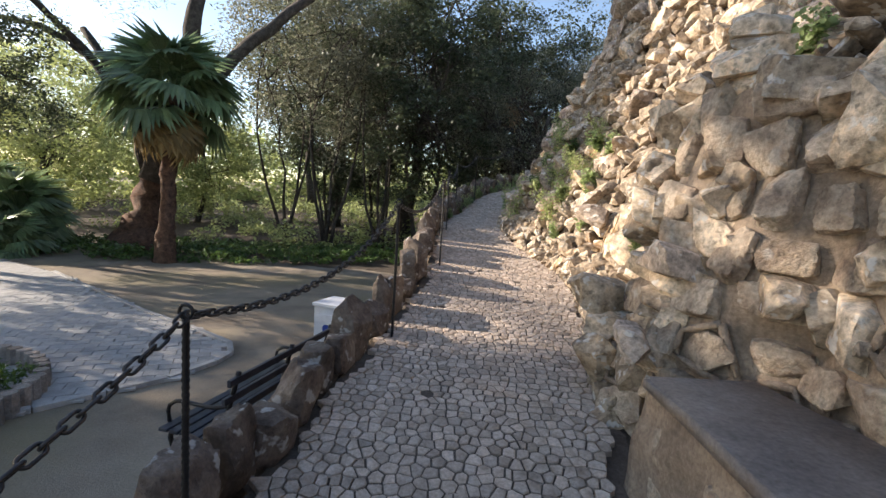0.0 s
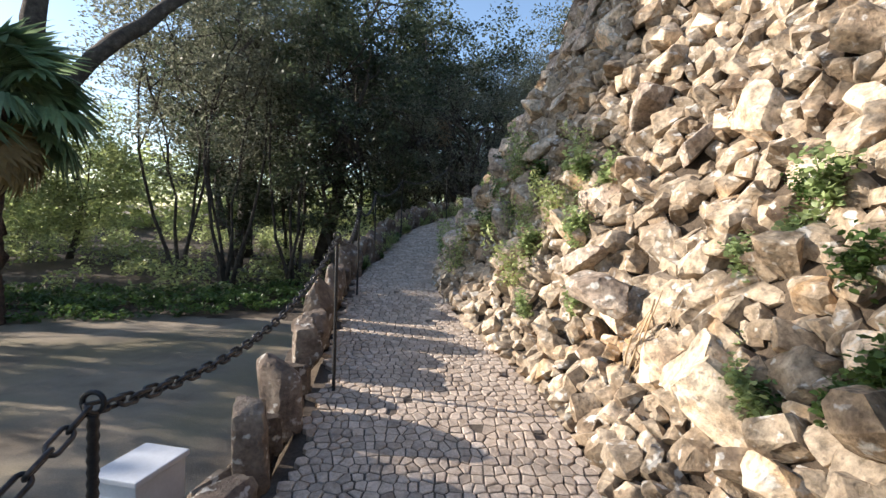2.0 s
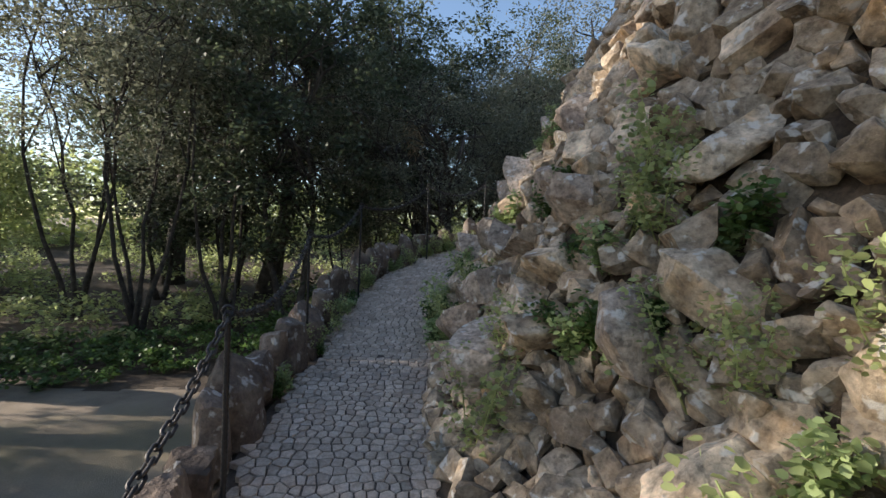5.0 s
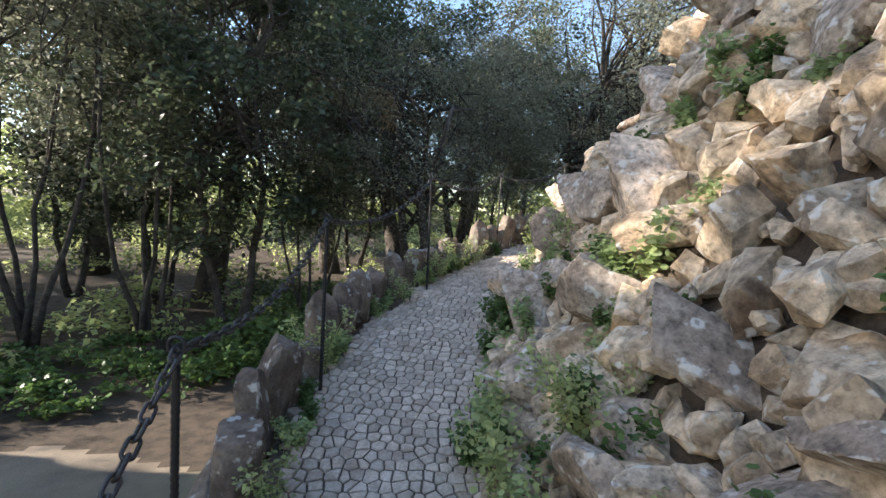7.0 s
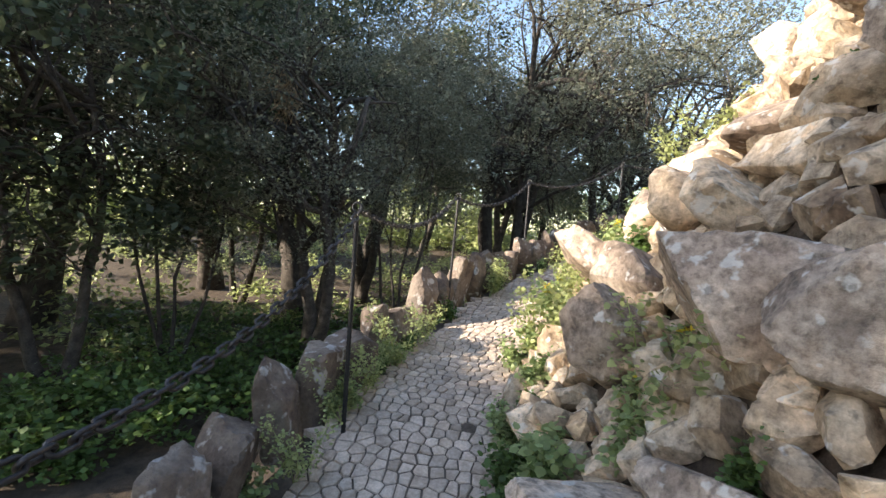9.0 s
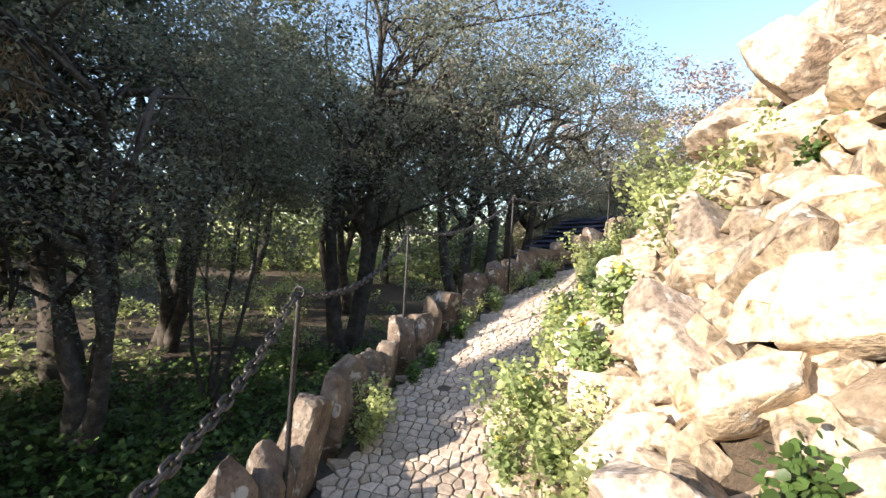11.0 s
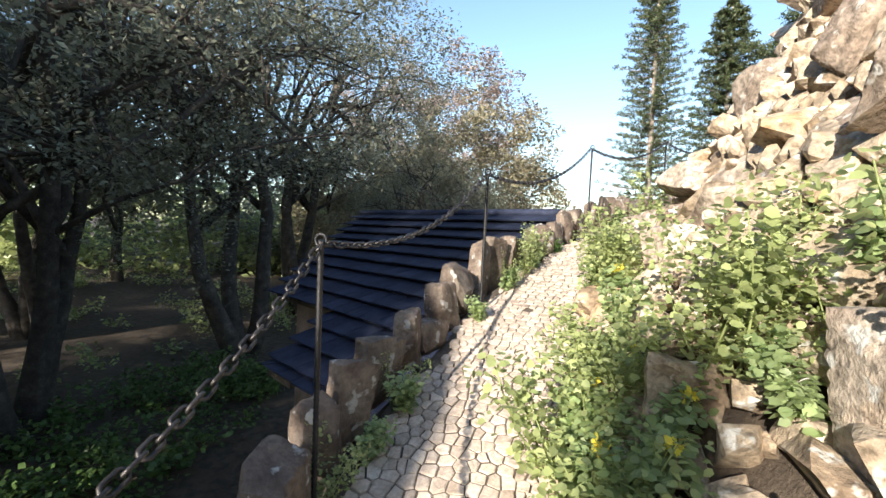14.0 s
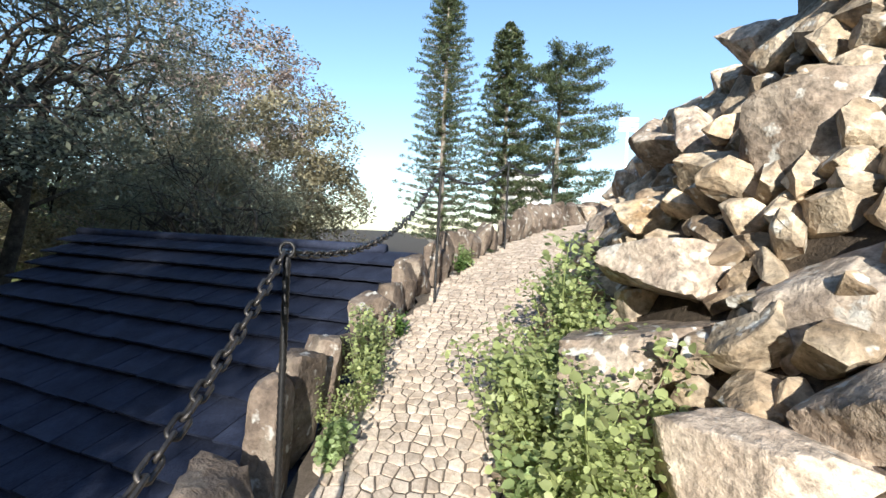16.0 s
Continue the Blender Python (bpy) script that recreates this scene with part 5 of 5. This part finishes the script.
# ---- conifers beyond the hut ----
def conifer(x, y, z, tall, wide, whorls, seed, label, spire=True, open_=1.0, top_flat=False):
    r, g = random.Random(seed), np.random.default_rng(seed)
    e = empty("conifer", x, y, z, label, "tree")
    v, f = tube_data([(0, 0, tall * i / 10) for i in range(11)], [0.38 * (1 - 0.088 * i) for i in range(11)], 9, 0.2)
    mesh_object("trunk", v, f, M_BARK_PALE, True, e)
    cen = []
    for k in range(whorls):
        t = k / (whorls - 1)
        h = tall * (0.1 + 0.88 * t)
        rad = wide * ((1 - t) ** 0.5 if spire else (0.6 + 0.4 * math.sin(2.7 * t + 0.3))) * r.uniform(0.8, 1.1)
        nb = 7 if spire else 4
        for b in range(nb):
            a = 2 * math.pi * (b + r.random() * 0.6) / nb + k
            ln = rad * r.uniform(0.75, 1.1)
            tip = (math.cos(a) * ln, math.sin(a) * ln, h + ln * (0.12 if spire else r.uniform(0.0, 0.3)))
            v, f = tube_data([(0, 0, h), (tip[0] * 0.5, tip[1] * 0.5, h - 0.02 * ln), tip], [0.05, 0.04, 0.015], 4)
            mesh_object("bough", v, f, M_BARK_PALE, True, e)
            for q in np.linspace(0.25, 1.0, 5 if spire else 4):
                cen.append((tip[0] * q, tip[1] * q, h + (tip[2] - h) * q * q))
    sp = (0.3, 0.3, 0.16) if spire else (0.75, 0.75, 0.28)
    v, f = leaf_cloud(cen, sp, int(46 * open_), 0.24, g, 0.8, 0.28)
    leaf_object("needles", v, f, M_CONIFER, e)
    return e


conifer(50, 12.9, 1.0, 30, 4.4, 40, 5, "tall spire-shaped araucaria with tiered branches", True, 1.0)
conifer(44, 7.9, 1.0, 21.5, 4.6, 24, 6, "dense dark green conical conifer", True, 1.7)
conifer(42, 4.0, 1.0, 18.0, 5.0, 17, 7, "broad flat-layered cedar with open branches", False, 5.0)

tower = empty("apartment_tower", 290, -62, 0, "distant white apartment tower seen past the cedar", "building")
tower.matrix_world = pose(290, -48, -5, 0, 0, 12)
part("wall", box_bm(16, 18, 46, (0, 0, 23), 0.1), M_PLASTER, tower)
part("roof", box_bm(17, 19, 0.8, (0, 0, 46.4), 0.1), M_PLASTER, tower)
bm0 = box_bm(0.3, 1.6, 1.5, (0, 0, 0), 0.05)
win = bpy.data.meshes.new("window")
bm0.to_mesh(win)
bm0.free()
win.materials.append(M_GLASS)
for i in range(12):
    for j in range(4):
        ob = new("window", win)
        ob.parent = tower
        ob.matrix_basis = pose(-8.05, -6.3 + 4.2 * j, 4 + 3.4 * i)
mast = empty("floodlight_mast", 120, -35, 0, "distant stadium floodlight panel on a thin mast", "floodlight")
mast.matrix_world = pose(120, -36, 0)
v, f = tube_data([(0, 0, 0), (0, 0, 17), (0, 0, 33)], [0.5, 0.4, 0.3], 8)
mesh_object("mast", v, f, M_PLASTER, True, mast)
for j in range(3):
    part("lamp_row", box_bm(0.5, 5.0, 1.0, (-0.4, 0, 32 + 1.3 * j), 0.1), M_PLASTER, mast)


# ---- weeds on the bank ----
def weed(seed, tall, leaves, leaf, material_, flowers=False):
    r, g = random.Random(seed), np.random.default_rng(seed)
    e = empty("weed", 0, 0, 0, "leafy green weed growing between the rocks", "weed", "weeds on the bank")
    for k in range(r.randrange(3, 6)):
        a, ln = r.uniform(0, 6.28), tall * r.uniform(0.6, 1.0)
        tip = Vector((math.cos(a) * ln * 0.5, math.sin(a) * ln * 0.5, ln))
        pts = limb_path((0, 0, -0.03), tip, r, ln * 0.1, 5)
        v, f = tube_data(pts, [0.005, 0.0045, 0.004, 0.003, 0.002], 4)
        cen = [tuple(pts[1].lerp(pts[4], q)) for q in np.linspace(0, 1, 7)]
        stem = mesh_object("stem", v, f, material_, True, e)
        v, f = broad_leaves(cen, (0.05 + tall * 0.12, 0.05 + tall * 0.12, 0.06), leaves, leaf, g)
        leaf_object("leaves", v, f, material_, stem)
        if flowers and k < 2:
            v, f = leaf_cloud([tuple(tip)], (0.02, 0.02, 0.015), 16, 0.03, g, 0.6, 0.6)
            leaf_object("flower", v, f, M_FLOWER, stem, "small yellow flower")
    return e


weeds = [weed(1, 0.28, 20, 0.034, M_WEED), weed(2, 0.5, 24, 0.028, M_YELLOWGREEN), weed(3, 0.2, 20, 0.026, M_IVY), weed(4, 0.36, 20, 0.034, M_WEED, True)]
gw = np.random.default_rng(17)
spots = []
for s0, s1, d0, d1, n, kinds in [(17.2, 20.4, 0.1, 0.45, 24, (0, 1, 3)), (20.2, 22.1, 0.1, 0.36, 30, (0, 1, 1, 3)), (22.6, 23.8, 0.08, 0.34, 22, (0, 1, 1)), (20.3, 21.4, 0.5, 1.0, 11, (0, 1)), (24.1, 26.5, 0.15, 0.4, 5, (0, 2)),
                                 (13.0, 17.5, 0.02, 0.2, 26, (2, 0)), (13.5, 15.6, 0.3, 1.2, 26, (0, 2)), (11.0, 14.0, 0.1, 0.9, 16, (2, 1)),
                                 (6.9, 8.6, 0.45, 1.2, 26, (2, 2, 0)), (9.6, 11.6, 0.3, 0.9, 16, (0, 1)), (9.5, 12.0, 0.2, 1.0, 10, (2, 1)), (15.5, 19.0, 0.3, 1.3, 12, (2, 1, 3))]:
    for _ in range(n):
        spots.append((gw.uniform(s0, s1), gw.uniform(d0, d1), kinds[int(gw.integers(len(kinds)))]))
for _ in range(55):
    s = gw.uniform(12.0, 26.0)
    spots.append((s, None, int(gw.integers(0, 3))))
used = set()
for s, d, k in spots:
    if d is None:
        x, y, z = along(s, -np.interp(s, ARC, PATH[:, 3]) - gw.uniform(-0.02, 0.1))
        size = gw.uniform(0.45, 0.8)
    else:
        x, y, z = along(s, np.interp(s, ARC, PATH[:, 4]) + d)
        z = float(height(np.array([x]), np.array([y]))[0]) + (0.12 if d > 0.3 else 0.03)
        size = gw.uniform(0.7, 1.15)
    m = pose(x, y, z, gw.uniform(-8, 8), gw.uniform(-8, 8), gw.uniform(0, 360))
    if k not in used:
        used.add(k)
        weeds[k].matrix_world = m @ Matrix.Scale(size, 4)
    else:
        c = copy_thing(weeds[k], m)
        c.scale = (size, size, size)


# ---- dry growth ----
stalks = empty("dry_stalks", 0.98, 5.0, 1.05, "leaning reddish dry stalks on the sunny bank", "dry plant")
for k in range(4):
    tip = Vector((rnd.uniform(0.1, 0.36), rnd.uniform(-0.2, 0.1), rnd.uniform(0.35, 0.5)))
    v, f = tube_data(limb_path((0.03 * k, 0.02 * k, -0.15), tip, rnd, 0.05, 6), [0.008, 0.0075, 0.0065, 0.0055, 0.004, 0.0025], 6)
    mesh_object("stalk", v, f, M_STRAW, True, stalks)
tangle = empty("dry_tangle", 0.1, 21.3, 5.7, "tangle of tan dry vines caught in a tree", "dry plant")
v, f = leaf_cloud([(0, 0, 0), (0.1, 0, -0.3), (-0.1, 0, 0.2)], (0.3, 0.3, 0.45), 160, 0.3, np.random.default_rng(4), 1.0, 0.08, 0.5)
leaf_object("vine", v, f, M_STRAW, tangle)
v, f = tube_data([(0, 0, 0.4), (0.1, 0.1, 1.2), (0.3, 0.1, 2.6)], [0.02, 0.02, 0.015], 5)
mesh_object("stem", v, f, M_BARK, True, tangle)


# ---- pieces of the paving ----
for vs, fs in cob_parts:
    mesh_object("sett", vs, fs, M_COBBLE, False, walk_bed)
for vs, fs in pav_parts:
    mesh_object("paver", vs, fs, M_PAVER, False, yard)
